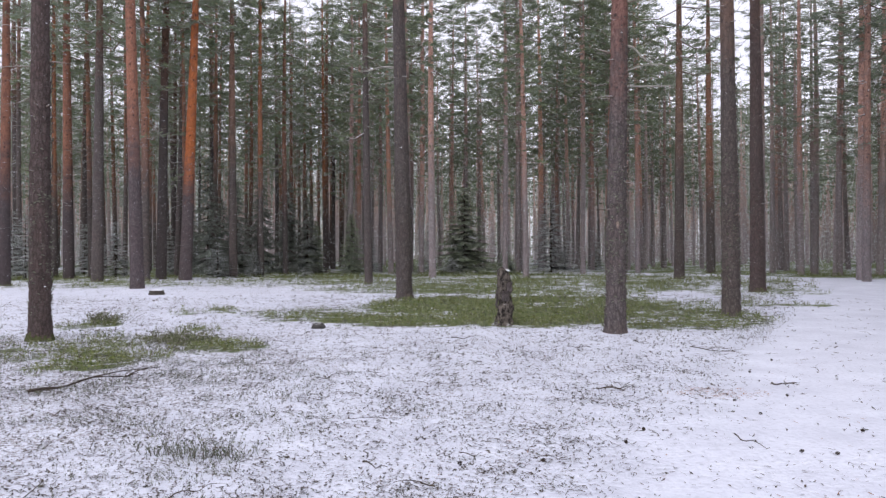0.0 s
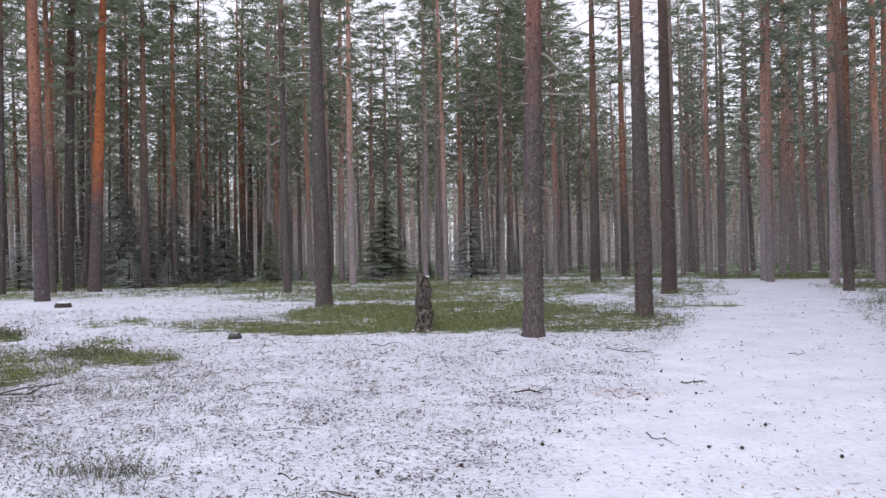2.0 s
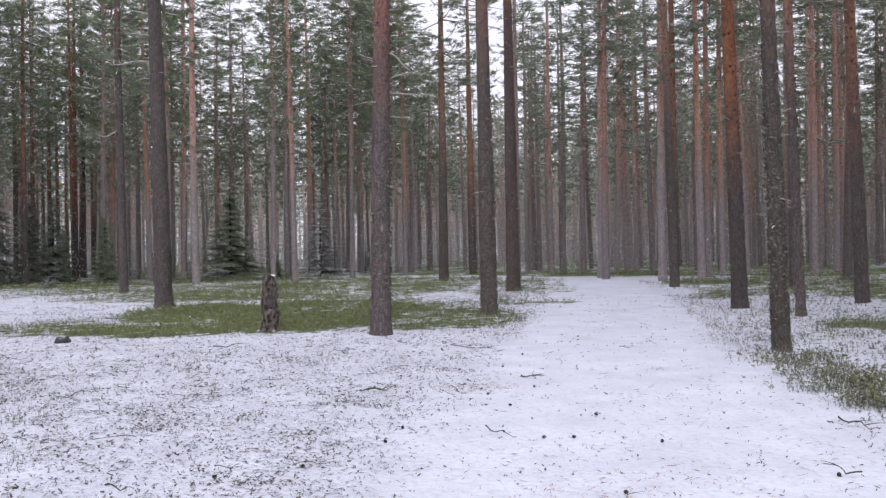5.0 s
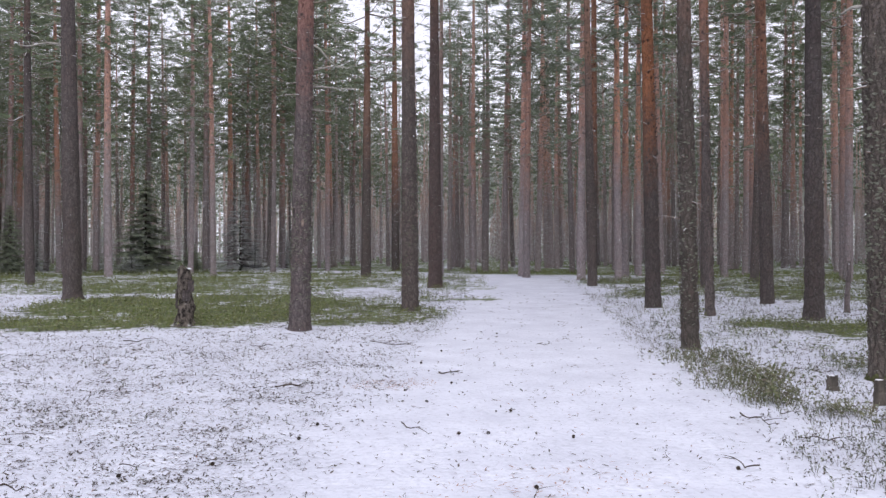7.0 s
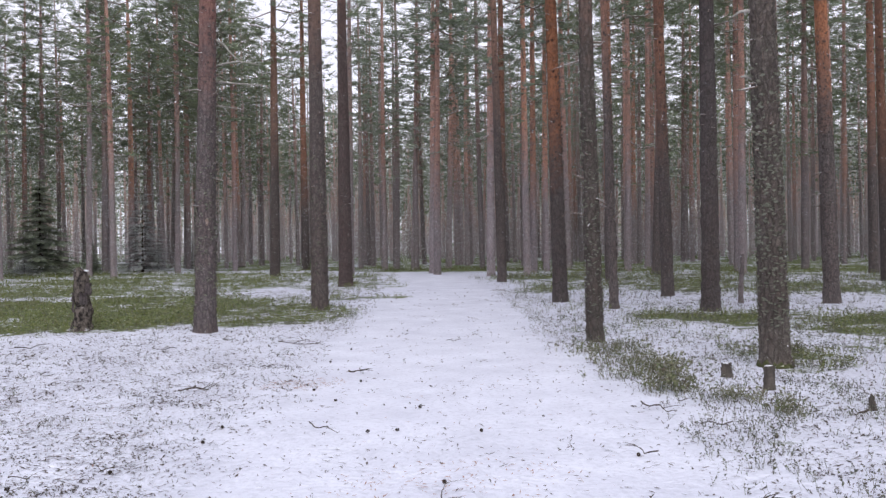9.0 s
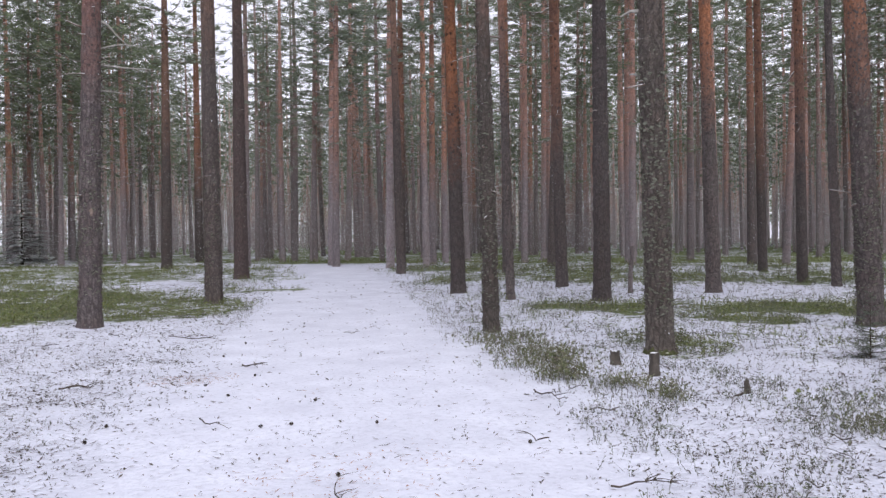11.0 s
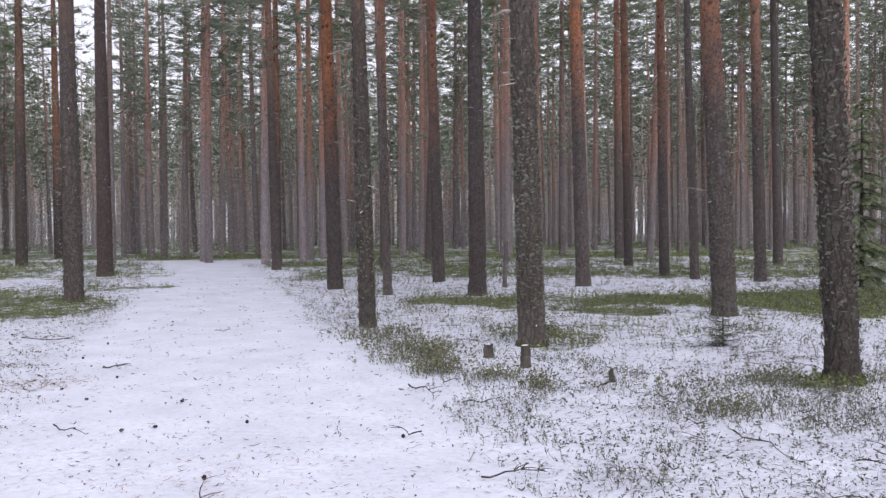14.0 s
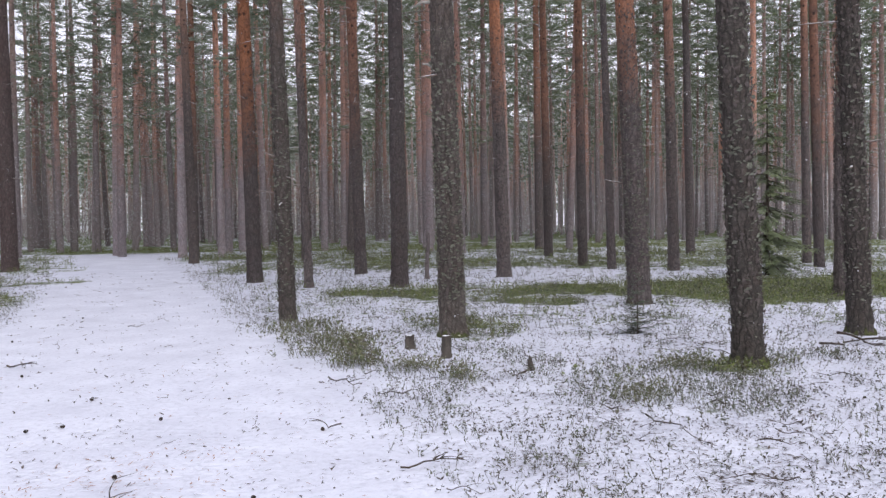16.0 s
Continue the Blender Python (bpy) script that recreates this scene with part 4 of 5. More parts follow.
# ---- young spruces ----
def spruce_leaves(height, radius, whorls, per, seed, droop, dense, hang=0.35, big=1.0):
    g = np.random.RandomState(seed)
    limbs, cs, ds, ss = [], [], [], []
    for i in range(whorls):
        u = (i + 0.2) / whorls
        for k in range(per):
            h = height * (0.05 + 0.93 * u + g.uniform(-0.6, 0.6) / whorls)
            az = k * 2 * math.pi / per + i * 1.3 + g.uniform(-0.35, 0.35)
            length = radius * (1 - u) ** 0.85 * g.uniform(0.7, 1.15) + 0.06
            d = np.array([math.cos(az), math.sin(az), 0])
            side = np.array([-d[1], d[0], 0])
            t = np.linspace(0, 1, 5)[:, None]
            line = np.array([0, 0, h]) + d * length * t + np.array([0, 0, 1.0]) * length * (0.10 * t - droop * t * t + 0.22 * t ** 4)
            limbs.append(tube(line, (0.006 + 0.006 * length) * np.array([1.3, 1, 0.8, 0.5, 0.2]), 4))
            for q in np.linspace(0.12, 1.0, max(3, int(dense * (0.4 + length)))):
                i0 = min(int(q * 4), 3)
                p = line[i0] + (line[i0 + 1] - line[i0]) * (q * 4 - i0)
                for sgn in (-1, 1):
                    cs.append(p)
                    w = d * 0.75 + side * sgn * 0.75 * g.uniform(0.4, 1.2) + np.array([0, 0, g.uniform(-hang, 0.05)])
                    ds.append(w / np.linalg.norm(w))
                    ss.append((0.10 + 0.30 * length * (1.05 - q)) * big * g.uniform(0.7, 1.2))
    c, d, s = np.array(cs), np.array(ds), np.array(ss)[:, None]
    side = np.cross(d, np.array([[0, 0, 1.0]]))
    side /= np.linalg.norm(side, axis=1)[:, None]
    tris = []
    for k in range(4):
        o = c + d * s * (k * 0.22)
        for sg in (-1, 1):
            tip = o + d * s * 0.42 + side * sg * s * 0.20 + g.normal(0, 0.012, c.shape)
            tris.append(np.stack([o, o + d * s * 0.16 - side * sg * s * 0.02, tip], 1))
    tris.append(np.stack([c - side * s * 0.05, c + side * s * 0.05, c + d * s * 1.1], 1))
    return joined(limbs), np.concatenate(tris)


SPRUCES = {}


def spruce(x, y, height, radius, kind, label, turn=0.0):
    """kind: thick, shady, thin, young or sapling."""
    if kind not in SPRUCES:
        spec = {"thick": (3.6, 1.25, 17, 11, 31, 0.42, 13, SPRUCE_NEEDLES, 0.5, 1.15), "thin": (3.6, 1.1, 22, 6, 32, 0.42, 8, FROSTED_NEEDLES),
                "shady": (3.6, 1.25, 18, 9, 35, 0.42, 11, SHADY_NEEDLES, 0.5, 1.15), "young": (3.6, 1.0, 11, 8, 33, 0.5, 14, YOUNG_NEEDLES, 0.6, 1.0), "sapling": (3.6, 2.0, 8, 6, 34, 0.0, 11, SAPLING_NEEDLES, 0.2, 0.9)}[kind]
        limbs, leaves = spruce_leaves(*spec[:7], *spec[8:])
        h = np.linspace(0, 3.6, 8)
        stem = tube(np.stack([h * 0, h * 0, h - 0.05], 1), 0.05 * (1.06 - h / 3.6), 7)
        SPRUCES[kind] = (mesh_from("trunk", *stem, TWIG), mesh_from("branchwork", *limbs, TWIG), soup("crown", leaves, spec[7]), spec[1])
    stem, limbs, crown, r0 = SPRUCES[kind]
    ob = thing("spruce_tree", x, y, 0, label, "tree", "young spruces")
    ob.matrix_basis = pose(x, y, float(ground_z(x, y)) - 0.02, 0, 0, turn) @ Matrix.Diagonal((radius / r0, radius / r0, height / 3.6, 1))
    for name, me in (("trunk", stem), ("branchwork", limbs), ("crown", crown)):
        part = child(name, me, ob)
        if name == "branchwork":
            tagged(part, kind="stuff")
    return ob


DARK, FROSTED = "young spruce with dense dark green branches", "young spruce with sparse snow-frosted branches"
spruce(1.31, 48.95, 5.47, 2.11, "thick", DARK, 354)
spruce(-5.39, 47.09, 3.72, 1.00, "thick", DARK, 34)
spruce(6.90, 51.17, 5.00, 2.0, "thin", FROSTED, 345)
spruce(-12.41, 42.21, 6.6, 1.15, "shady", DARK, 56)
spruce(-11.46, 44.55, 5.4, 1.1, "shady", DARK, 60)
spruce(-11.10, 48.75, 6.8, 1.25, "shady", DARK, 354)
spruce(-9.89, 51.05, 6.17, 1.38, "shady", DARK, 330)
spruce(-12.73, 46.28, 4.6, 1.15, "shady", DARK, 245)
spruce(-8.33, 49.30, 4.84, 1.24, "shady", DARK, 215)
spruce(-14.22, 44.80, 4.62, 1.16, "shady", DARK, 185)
spruce(-22.80, 42.24, 3.80, 1.36, "thin", FROSTED, 140)
spruce(-21.29, 40.77, 3.41, 1.14, "thin", FROSTED, 315)
spruce(-17.42, 42.57, 3.15, 1.30, "thin", FROSTED, 355)
spruce(-20.44, 45.63, 3.18, 1.06, "thin", FROSTED, 330)
spruce(-15.54, 45.42, 3.05, 0.85, "thin", FROSTED, 300)
spruce(-13.34, 42.98, 2.39, 0.80, "thin", FROSTED, 255)
spruce(-11.40, 40.42, 1.87, 0.89, "thin", FROSTED, 175)
spruce(-6.80, 39.42, 0.62, 0.71, "thin", FROSTED, 180)
spruce(-0.94, 54.99, 3.58, 0.97, "thin", FROSTED, 280)
spruce(3.75, 47.85, 1.83, 0.76, "thick", DARK, 145)
spruce(7.84, 51.41, 1.91, 0.92, "thin", FROSTED, 160)
spruce(-8.45, 53.34, 3.55, 0.86, "thick", DARK, 320)
spruce(10.90, 56.97, 2.66, 0.82, "thin", FROSTED, 185)
spruce(-4.37, 49.81, 2.40, 0.71, "thin", FROSTED, 300)
spruce(0.51, 45.00, 0.99, 0.95, "thin", FROSTED, 200)
spruce(-10.11, 42.82, 1.55, 0.78, "thin", FROSTED, 270)
spruce(20.6, 6.75, 4.90, 1.15, "young", "slender spruce with drooping light green branches", 40)
spruce(9.93, 4.84, 0.92, 0.38, "sapling", "tiny spruce sapling standing in the snow", 10)
spruce(10.12, 4.99, 0.20, 0.22, "sapling", "tiny spruce sapling standing in the snow", 80)



# ---- stumps, stones and fallen wood ----
def knobbly(name, bm_radius, height, seed, material, jag=0.0, flare=0.4, sides=26, rows=22, rough=0.12, hollow=0.0):
    """A stump: a rough column with root flare and an uneven, slightly sunken top."""
    h = np.linspace(0, 1, rows)
    a = np.arange(sides) * 2 * math.pi / sides
    A, H = np.meshgrid(a, h)
    ua = A / (2 * math.pi)
    def band(cells, zs, sd):
        u = ua * cells
        return value_noise(u + 0.01, H * zs, sd + seed) * (1 - ua) + value_noise(u - cells + 256 + 0.01, H * zs, sd + seed) * ua
    R = bm_radius * (1 + flare * np.exp(-H * height / (0.5 * bm_radius + 0.03)) * (0.4 + 1.2 * band(5, 0.3, 1)))
    R = R * (1 + rough * 2 * (band(8, 5, 2) - 0.5) + rough * (band(15, 14, 3) - 0.5) * 1.5)
    if hollow:
        R = R * (1 + 0.22 * (1 - smooth(0.36, 0.43, H)))
    R = R * (1 - hollow * np.exp(-((H - 0.42) / 0.05) ** 2) * (0.5 + band(4, 1, 6)))
    Z = H * height * (1 + jag * (band(6, 0.1, 4) - 0.5) * H + jag * 0.5 * (band(13, 0.1, 5) - 0.5) * H)
    Z[0] -= 0.06
    shift = hollow * 0.35 * bm_radius * np.sin(H * 5.0)
    v = np.stack([R * np.cos(A) + shift, R * np.sin(A), Z], 2).reshape(-1, 3)
    f = []
    for i in range(rows - 1):
        for j in range(sides):
            k = (j + 1) % sides
            f.append((i * sides + j, i * sides + k, (i + 1) * sides + k, (i + 1) * sides + j))
    top = v[-sides:]
    inner = top * np.array([0.6, 0.6, 1]) - np.array([0, 0, 0.04 * height])
    o = len(v)
    v = np.concatenate([v, inner, [inner.mean(0)]])
    for j in range(sides):
        k = (j + 1) % sides
        f.append((o - sides + j, o - sides + k, o + k, o + j))
        f.append((o + j, o + k, o + sides))
    me = mesh_from(name, v, f, material, False)
    return me


def snow_cap(radius, z, thick, seed, sx=1.0):
    sides, rows = 20, 5
    v, f = [], []
    g = np.random.RandomState(seed)
    wob = 1 + 0.2 * (g.rand(sides) - 0.5)
    wob = (wob + np.roll(wob, 1) + np.roll(wob, -1)) / 3
    for i in range(rows):
        u = i / (rows - 1)
        for j in range(sides):
            t = j * 2 * math.pi / sides
            r = radius * wob[j] * math.cos(u * 1.35) ** 0.6
            v.append((r * math.cos(t) * sx, r * math.sin(t), z + thick * math.sin(u * 1.57)))
    for i in range(rows - 1):
        for j in range(sides):
            k = (j + 1) % sides
            f.append((i * sides + j, i * sides + k, (i + 1) * sides + k, (i + 1) * sides + j))
    f.append(tuple((rows - 1) * sides + j for j in range(sides)))
    f.append(tuple(range(sides))[::-1])
    return mesh_from("snow", np.array(v), f, SNOW)


def on_ground(x, y):
    return float(ground_z(x, y))


def tall_stump(x, y):
    ob = thing("tree_stump", x, y, on_ground(x, y) - 0.02, "tall rotten pine stump, dark and flaking, with a snow-capped top", "stump")
    child("stem", knobbly("stem", 0.14, 1.16, 3, STUMPWOOD, 0.10, 0.55, 34, 44, 0.22, 0.16), ob)
    child("snow", snow_cap(0.125, 1.13, 0.035, 4), ob, "cap of fresh snow")
    # slabs of bark that still cling to it
    g = np.random.RandomState(8)
    for i in range(9):
        a, h0, w, t = g.uniform(0, 6.28), g.uniform(0.05, 0.7), g.uniform(0.05, 0.10), g.uniform(0.12, 0.34)
        pts = []
        for s in np.linspace(0, 1, 5):
            for e in (-1, 1):
                aa = a + e * w / 0.19 * (1 - 0.3 * abs(s - 0.5))
                rr = 0.172 + 0.012 * math.sin(s * 5) + 0.03 * (s > 0.9)
                pts.append((rr * math.cos(aa), rr * math.sin(aa), h0 + s * t))
        v = np.array(pts)
        inner = v * np.array([0.88, 0.88, 1])
        f = [(2 * k, 2 * k + 1, 2 * k + 3, 2 * k + 2) for k in range(4)] + [(10 + 2 * k + 1, 10 + 2 * k, 10 + 2 * k + 2, 10 + 2 * k + 3) for k in range(4)]
        f += [(2 * k, 2 * k + 2, 12 + 2 * k, 10 + 2 * k) for k in range(4)] + [(2 * k + 3, 2 * k + 1, 11 + 2 * k, 13 + 2 * k) for k in range(4)] + [(0, 10, 11, 1), (8, 9, 19, 18)]
        child("bark_slab", mesh_from("bark_slab", np.concatenate([v, inner]), f, BARK["grey"], False), ob)


def small_stump(x, y, radius, height, seed, snow, label, jag=0.25, tilt=(0, 0)):
    ob = thing("tree_stump", x, y, 0, label, "stump", "small stumps beside the path")
    ob.matrix_basis = pose(x, y, on_ground(x, y) - 0.01, tilt[0], tilt[1], seed * 50)
    child("stem", knobbly("stem", radius, height, seed, CUTWOOD, jag, 0.35, 20, 12, 0.12), ob)
    if snow:
        child("snow", snow_cap(radius * 0.9, height * 0.95, 0.012 + 0.2 * max(0, radius - 0.06), seed), ob, "thin cap of snow")


def stone(x, y, sx, sy, sz, seed, label):
    bm = bmesh.new()
    bmesh.ops.create_icosphere(bm, subdivisions=3, radius=1.0)
    for v in bm.verts:
        k = 1 + 0.35 * noise.noise(v.co * 1.6 + Vector((seed, 0, 0))) + 0.12 * noise.noise(v.co * 4.5)
        v.co = Vector((v.co.x * sx * k, v.co.y * sy * k, v.co.z * sz * k))
    me = bpy.data.meshes.new("stone")
    bm.to_mesh(me)
    bm.free()
    me.materials.append(STONE)
    ob = new("stone", me)
    ob.matrix_basis = pose(x, y, on_ground(x, y) + sz * 0.35, 0, 0, seed * 40)
    return tagged(ob, label, "stone")


def broken_sapling(x, y, height, radius, label):
    """A dead young stem, snapped off and bleached."""
    t = np.linspace(0, 1, 12)
    pts = np.stack([0.05 * np.sin(t * 3), 0.04 * np.sin(t * 4.5), t * height - 0.05], 1)
    ob = thing("broken_sapling", x, y, on_ground(x, y), label, "dead sapling")
    child("stem", mesh_from("stem", *tube(pts, radius * (1.15 - 0.4 * t) * (1 + 0.1 * np.sin(t * 23)), 9), BARK["mauve"]), ob)
    for k, (h, a) in enumerate(((0.45, 0.8), (0.72, 3.6), (0.9, 5.2))):
        d = np.array([math.cos(a), math.sin(a), 0.25])
        p = np.array([0, 0, h * height]) + d * np.linspace(0, 0.16 - 0.03 * k, 4)[:, None]
        child("twig", mesh_from("twig", *tube(p, 0.009 * np.linspace(1, 0.4, 4), 5), PALEWOOD), ob)


def twig_line(length, bends, seed, rise=0.03):
    g = np.random.RandomState(seed)
    t = np.linspace(0, 1, 9)
    y = np.cumsum(g.normal(0, bends, 9)) * length * 0.07
    z = 0.012 + rise * np.abs(np.sin(t * g.uniform(2, 6) + g.uniform(0, 3)))
    return np.stack([(t - 0.5) * length, y - y.mean(), z], 1)


def fallen_branch(x, y, length, radius, turn, forks, seed, label, name="fallen_branch"):
    """A bare branch with side shoots, lying on the snow."""
    g = np.random.RandomState(seed)
    main = twig_line(length, 0.5, seed, 0.03 + radius)
    pieces = [tube(main, radius * np.linspace(1.0, 0.3, 9), 7)]
    for i in range(forks):
        k = g.randint(2, 8)
        d = np.array([g.uniform(0.4, 1.0), g.choice([-1, 1]) * g.uniform(0.4, 1.0), g.uniform(0.0, 0.45)])
        l = length * g.uniform(0.15, 0.4)
        p = main[k] + d * l * np.linspace(0, 1, 5)[:, None]
        p[:, 1] += 0.12 * l * np.sin(np.linspace(0, 1, 5) * g.uniform(2, 5))
        p[:, 2] -= 0.5 * d[2] * l * np.linspace(0, 1, 5) ** 2
        pieces.append(tube(p, radius * 0.55 * np.linspace(1, 0.3, 5), 5))
    ob = new(name, mesh_from(name, *joined(pieces), TWIG))
    ob.matrix_basis = pose(x, y, on_ground(x, y) + 0.005, 0, 0, turn)
    return tagged(ob, label, "branch" if name == "fallen_branch" else "twig", "fallen wood")


def pine_cone():
    """Overlapping woody scales round a short core."""
    out = []
    for i in range(46):
        u = i / 46
        a = i * 2.399
        r = 0.018 * math.sin(0.35 + u * 2.55)
        c, s = math.cos(a), math.sin(a)
        z = 0.046 * u
        p = np.array([[r * 0.3 * c, r * 0.3 * s, z], [r * c - 0.007 * s, r * s + 0.007 * c, z + 0.004], [r * 1.25 * c, r * 1.25 * s, z + 0.010], [r * c + 0.007 * s, r * s - 0.007 * c, z + 0.004]])
        out.append(np.stack([p[[0, 1, 2]], p[[0, 2, 3]]]))
    me = soup("pine_cone", np.concatenate(out), TWIG)
    return tagged(new("pine_cone", me), "small dark open pine cone lying on the snow", "pine cone", "cones on the path")


tall_stump(1.26, 16.55)
small_stump(7.33, 6.52, 0.055, 0.17, 2, True, "low dark tree stump with a snowy top")
small_stump(6.97, 5.63, 0.055, 0.25, 3, True, "narrow grey cut stump with a snowy top", 0.05)
small_stump(6.90, 4.46, 0.026, 0.15, 4, False, "thin pointed broken sapling stump", 0.7, (4, 6))
broken_sapling(15.8, 13.8, 1.25, 0.06, "short bleached stem of a snapped dead sapling")
stone(-2.47, 15.82, 0.13, 0.11, 0.09, 5, "small dark stone half sunk in the snow")
small_stump(-9.16, 25.60, 0.20, 0.15, 6, True, "low wide stump capped with snow", 0.06)
fallen_branch(-4.12, 9.19, 1.56, 0.018, 67, 3, 61, "bare crooked dark branch lying on the snow")
fallen_branch(3.89, 3.12, 0.40, 0.007, -31, 10, 62, "bare crooked dark branch lying on the snow")
fallen_branch(10.75, 2.36, 0.93, 0.020, -133, 3, 63, "bare crooked dark branch lying on the snow")
fallen_branch(10.63, 2.35, 1.16, 0.014, -16, 2, 64, "bare crooked dark branch lying on the snow")
fallen_branch(4.05, 12.03, 0.77, 0.008, -47, 5, 65, "bare crooked dark branch lying on the snow")
fallen_branch(0.41, 14.04, 0.62, 0.010, 35, 1, 66, "bare crooked dark branch lying on the snow")
fallen_branch(1.89, 8.70, 0.32, 0.010, 21, 2, 67, "bare crooked dark branch lying on the snow")
fallen_branch(1.83, 8.71, 0.34, 0.009, -26, 2, 68, "bare crooked dark branch lying on the snow")
fallen_branch(6.43, 4.25, 0.45, 0.012, -165, 1, 69, "bare crooked dark branch lying on the snow")
fallen_branch(-0.47, 5.52, 0.24, 0.006, -30, 2, 70, "bare crooked dark branch lying on the snow")
fallen_branch(3.80, 8.93, 0.30, 0.010, -51, 1, 71, "bare crooked dark branch lying on the snow")
fallen_branch(5.54, 2.31, 0.90, 0.007, -119, 3, 72, "bare crooked dark branch lying on the snow")
fallen_branch(4.13, 4.36, 0.25, 0.006, 91, 3, 73, "bare crooked dark branch lying on the snow")
fallen_branch(2.37, 6.17, 0.42, 0.006, -77, 3, 74, "bare crooked dark branch lying on the snow")
fallen_branch(5.31, 5.46, 0.48, 0.008, -99, 3, 75, "bare crooked dark branch lying on the snow")


def scatter_cones():
    g = np.random.RandomState(31)
    cone = pine_cone()
    first, made = True, 0
    while made < 30:
        a, r = radians(g.uniform(-5, 62)), 3.0 * (16 / 3.0) ** g.rand()
        x, y = r * math.sin(a), r * math.cos(a)
        if float(path_distance(np.array(x), np.array(y))) > 3.2:
            continue
        m = pose(x, y, on_ground(x, y) + 0.018, 90 + g.uniform(-25, 25), 0, g.uniform(0, 360)) @ Matrix.Scale(0.7, 4)
        if first:
            cone.matrix_basis, first = m, False
        else:
            copy_thing(cone, pose(*m.translation, 90 + g.uniform(-25, 25), 0, g.uniform(0, 360)))
        made += 1


scatter_cones()



# ---- shrubs, sprigs and litter ----
def scatter(density, count, seed, az=(-37, 86), near=2.2, far=40.0, power=1.0):
    """Places on the ground in a sector of the wood, kept by a density between 0 and 1."""
    g = np.random.RandomState(seed)
    a = np.radians(g.uniform(az[0], az[1], count))
    r = near * (far / near) ** (g.rand(count) ** power)
    x, y = r * np.sin(a), r * np.cos(a)
    keep = g.rand(count) < density(x, y)
    x, y = x[keep], y[keep]
    return x, y, ground_z(x, y), np.hypot(x, y)


def scatter_round(density, count, seed, near, far):
    """Places all round, thickest in the wood ahead and thinning out softly behind."""
    g = np.random.RandomState(seed)
    wide, span = math.log(far / near), radians(123)
    plan = [(int(count * 173 / 123), (-62, 111), False), (int(count * 0.12 * 360 / 123), (0, 360), False),
            (int(count * math.pi / (wide * span)), (0, 360), True)]
    xs, ys = [], []
    for k, (n, az, inner) in enumerate(plan):
        a = g.uniform(az[0], az[1], n)
        r = near * np.sqrt(g.rand(n)) if inner else near * (far / near) ** g.rand(n)
        off = np.abs((a - 24.5 + 180) % 360 - 180)
        ahead = 1 - smooth(61.5, 86.5, off)
        x, y = r * np.sin(np.radians(a)), r * np.cos(np.radians(a))
        weight = 1.0 if k == 1 else np.minimum(1, ahead + 0.12) if inner else ahead
        keep = g.rand(n) < density(x, y) * weight
        xs.append(x[keep])
        ys.append(y[keep])
    x, y = np.concatenate(xs), np.concatenate(ys)
    return x, y, ground_z(x, y), np.hypot(x, y)


def sprig_tris(x, y, z, height, stems, leaves, seed, leaf=0.02, stem_w=0.003):
    """Thin upright shoots with small leaves."""
    g = np.random.RandomState(seed)
    n = len(x)
    foot = np.stack([x, y, z - 0.01], 1)[:, None, :] + g.normal(0, 1, (n, stems, 3)) * np.array([0.03, 0.03, 0]) * (height[:, None, None] / 0.12)
    way = g.normal(0, 0.38, (n, stems, 3))
    way[:, :, 2] = 1
    h = height[:, None, None] * g.uniform(0.5, 1.15, (n, stems, 1))
    top = foot + way * h
    w = g.normal(0, 1, (n, stems, 3)) * np.array([1, 1, 0])
    w /= np.linalg.norm(w, axis=2)[:, :, None] + 1e-9
    sw = w * stem_w * (height[:, None, None] / 0.12)
    out = [np.stack([foot - sw, foot + sw, top], 2).reshape(-1, 3, 3)]
    for k in range(leaves):
        q = g.uniform(0.3, 1.0, (n, stems, 1))
        c = foot + (top - foot) * q
        d = g.normal(0, 1, (n, stems, 3)) * np.array([1, 1, 0.5]) + np.array([0, 0, 0.35])
        d /= np.linalg.norm(d, axis=2)[:, :, None]
        e = np.cross(d, g.normal(0, 1, (n, stems, 3)))
        e /= np.linalg.norm(e, axis=2)[:, :, None] + 1e-9
        s = leaf * (height[:, None, None] / 0.12) * g.uniform(0.7, 1.4, (n, stems, 1))
        out.append(np.stack([c - e * s * 0.4, c + e * s * 0.4, c + d * s * 1.35], 2).reshape(-1, 3, 3))
    return np.concatenate(out)


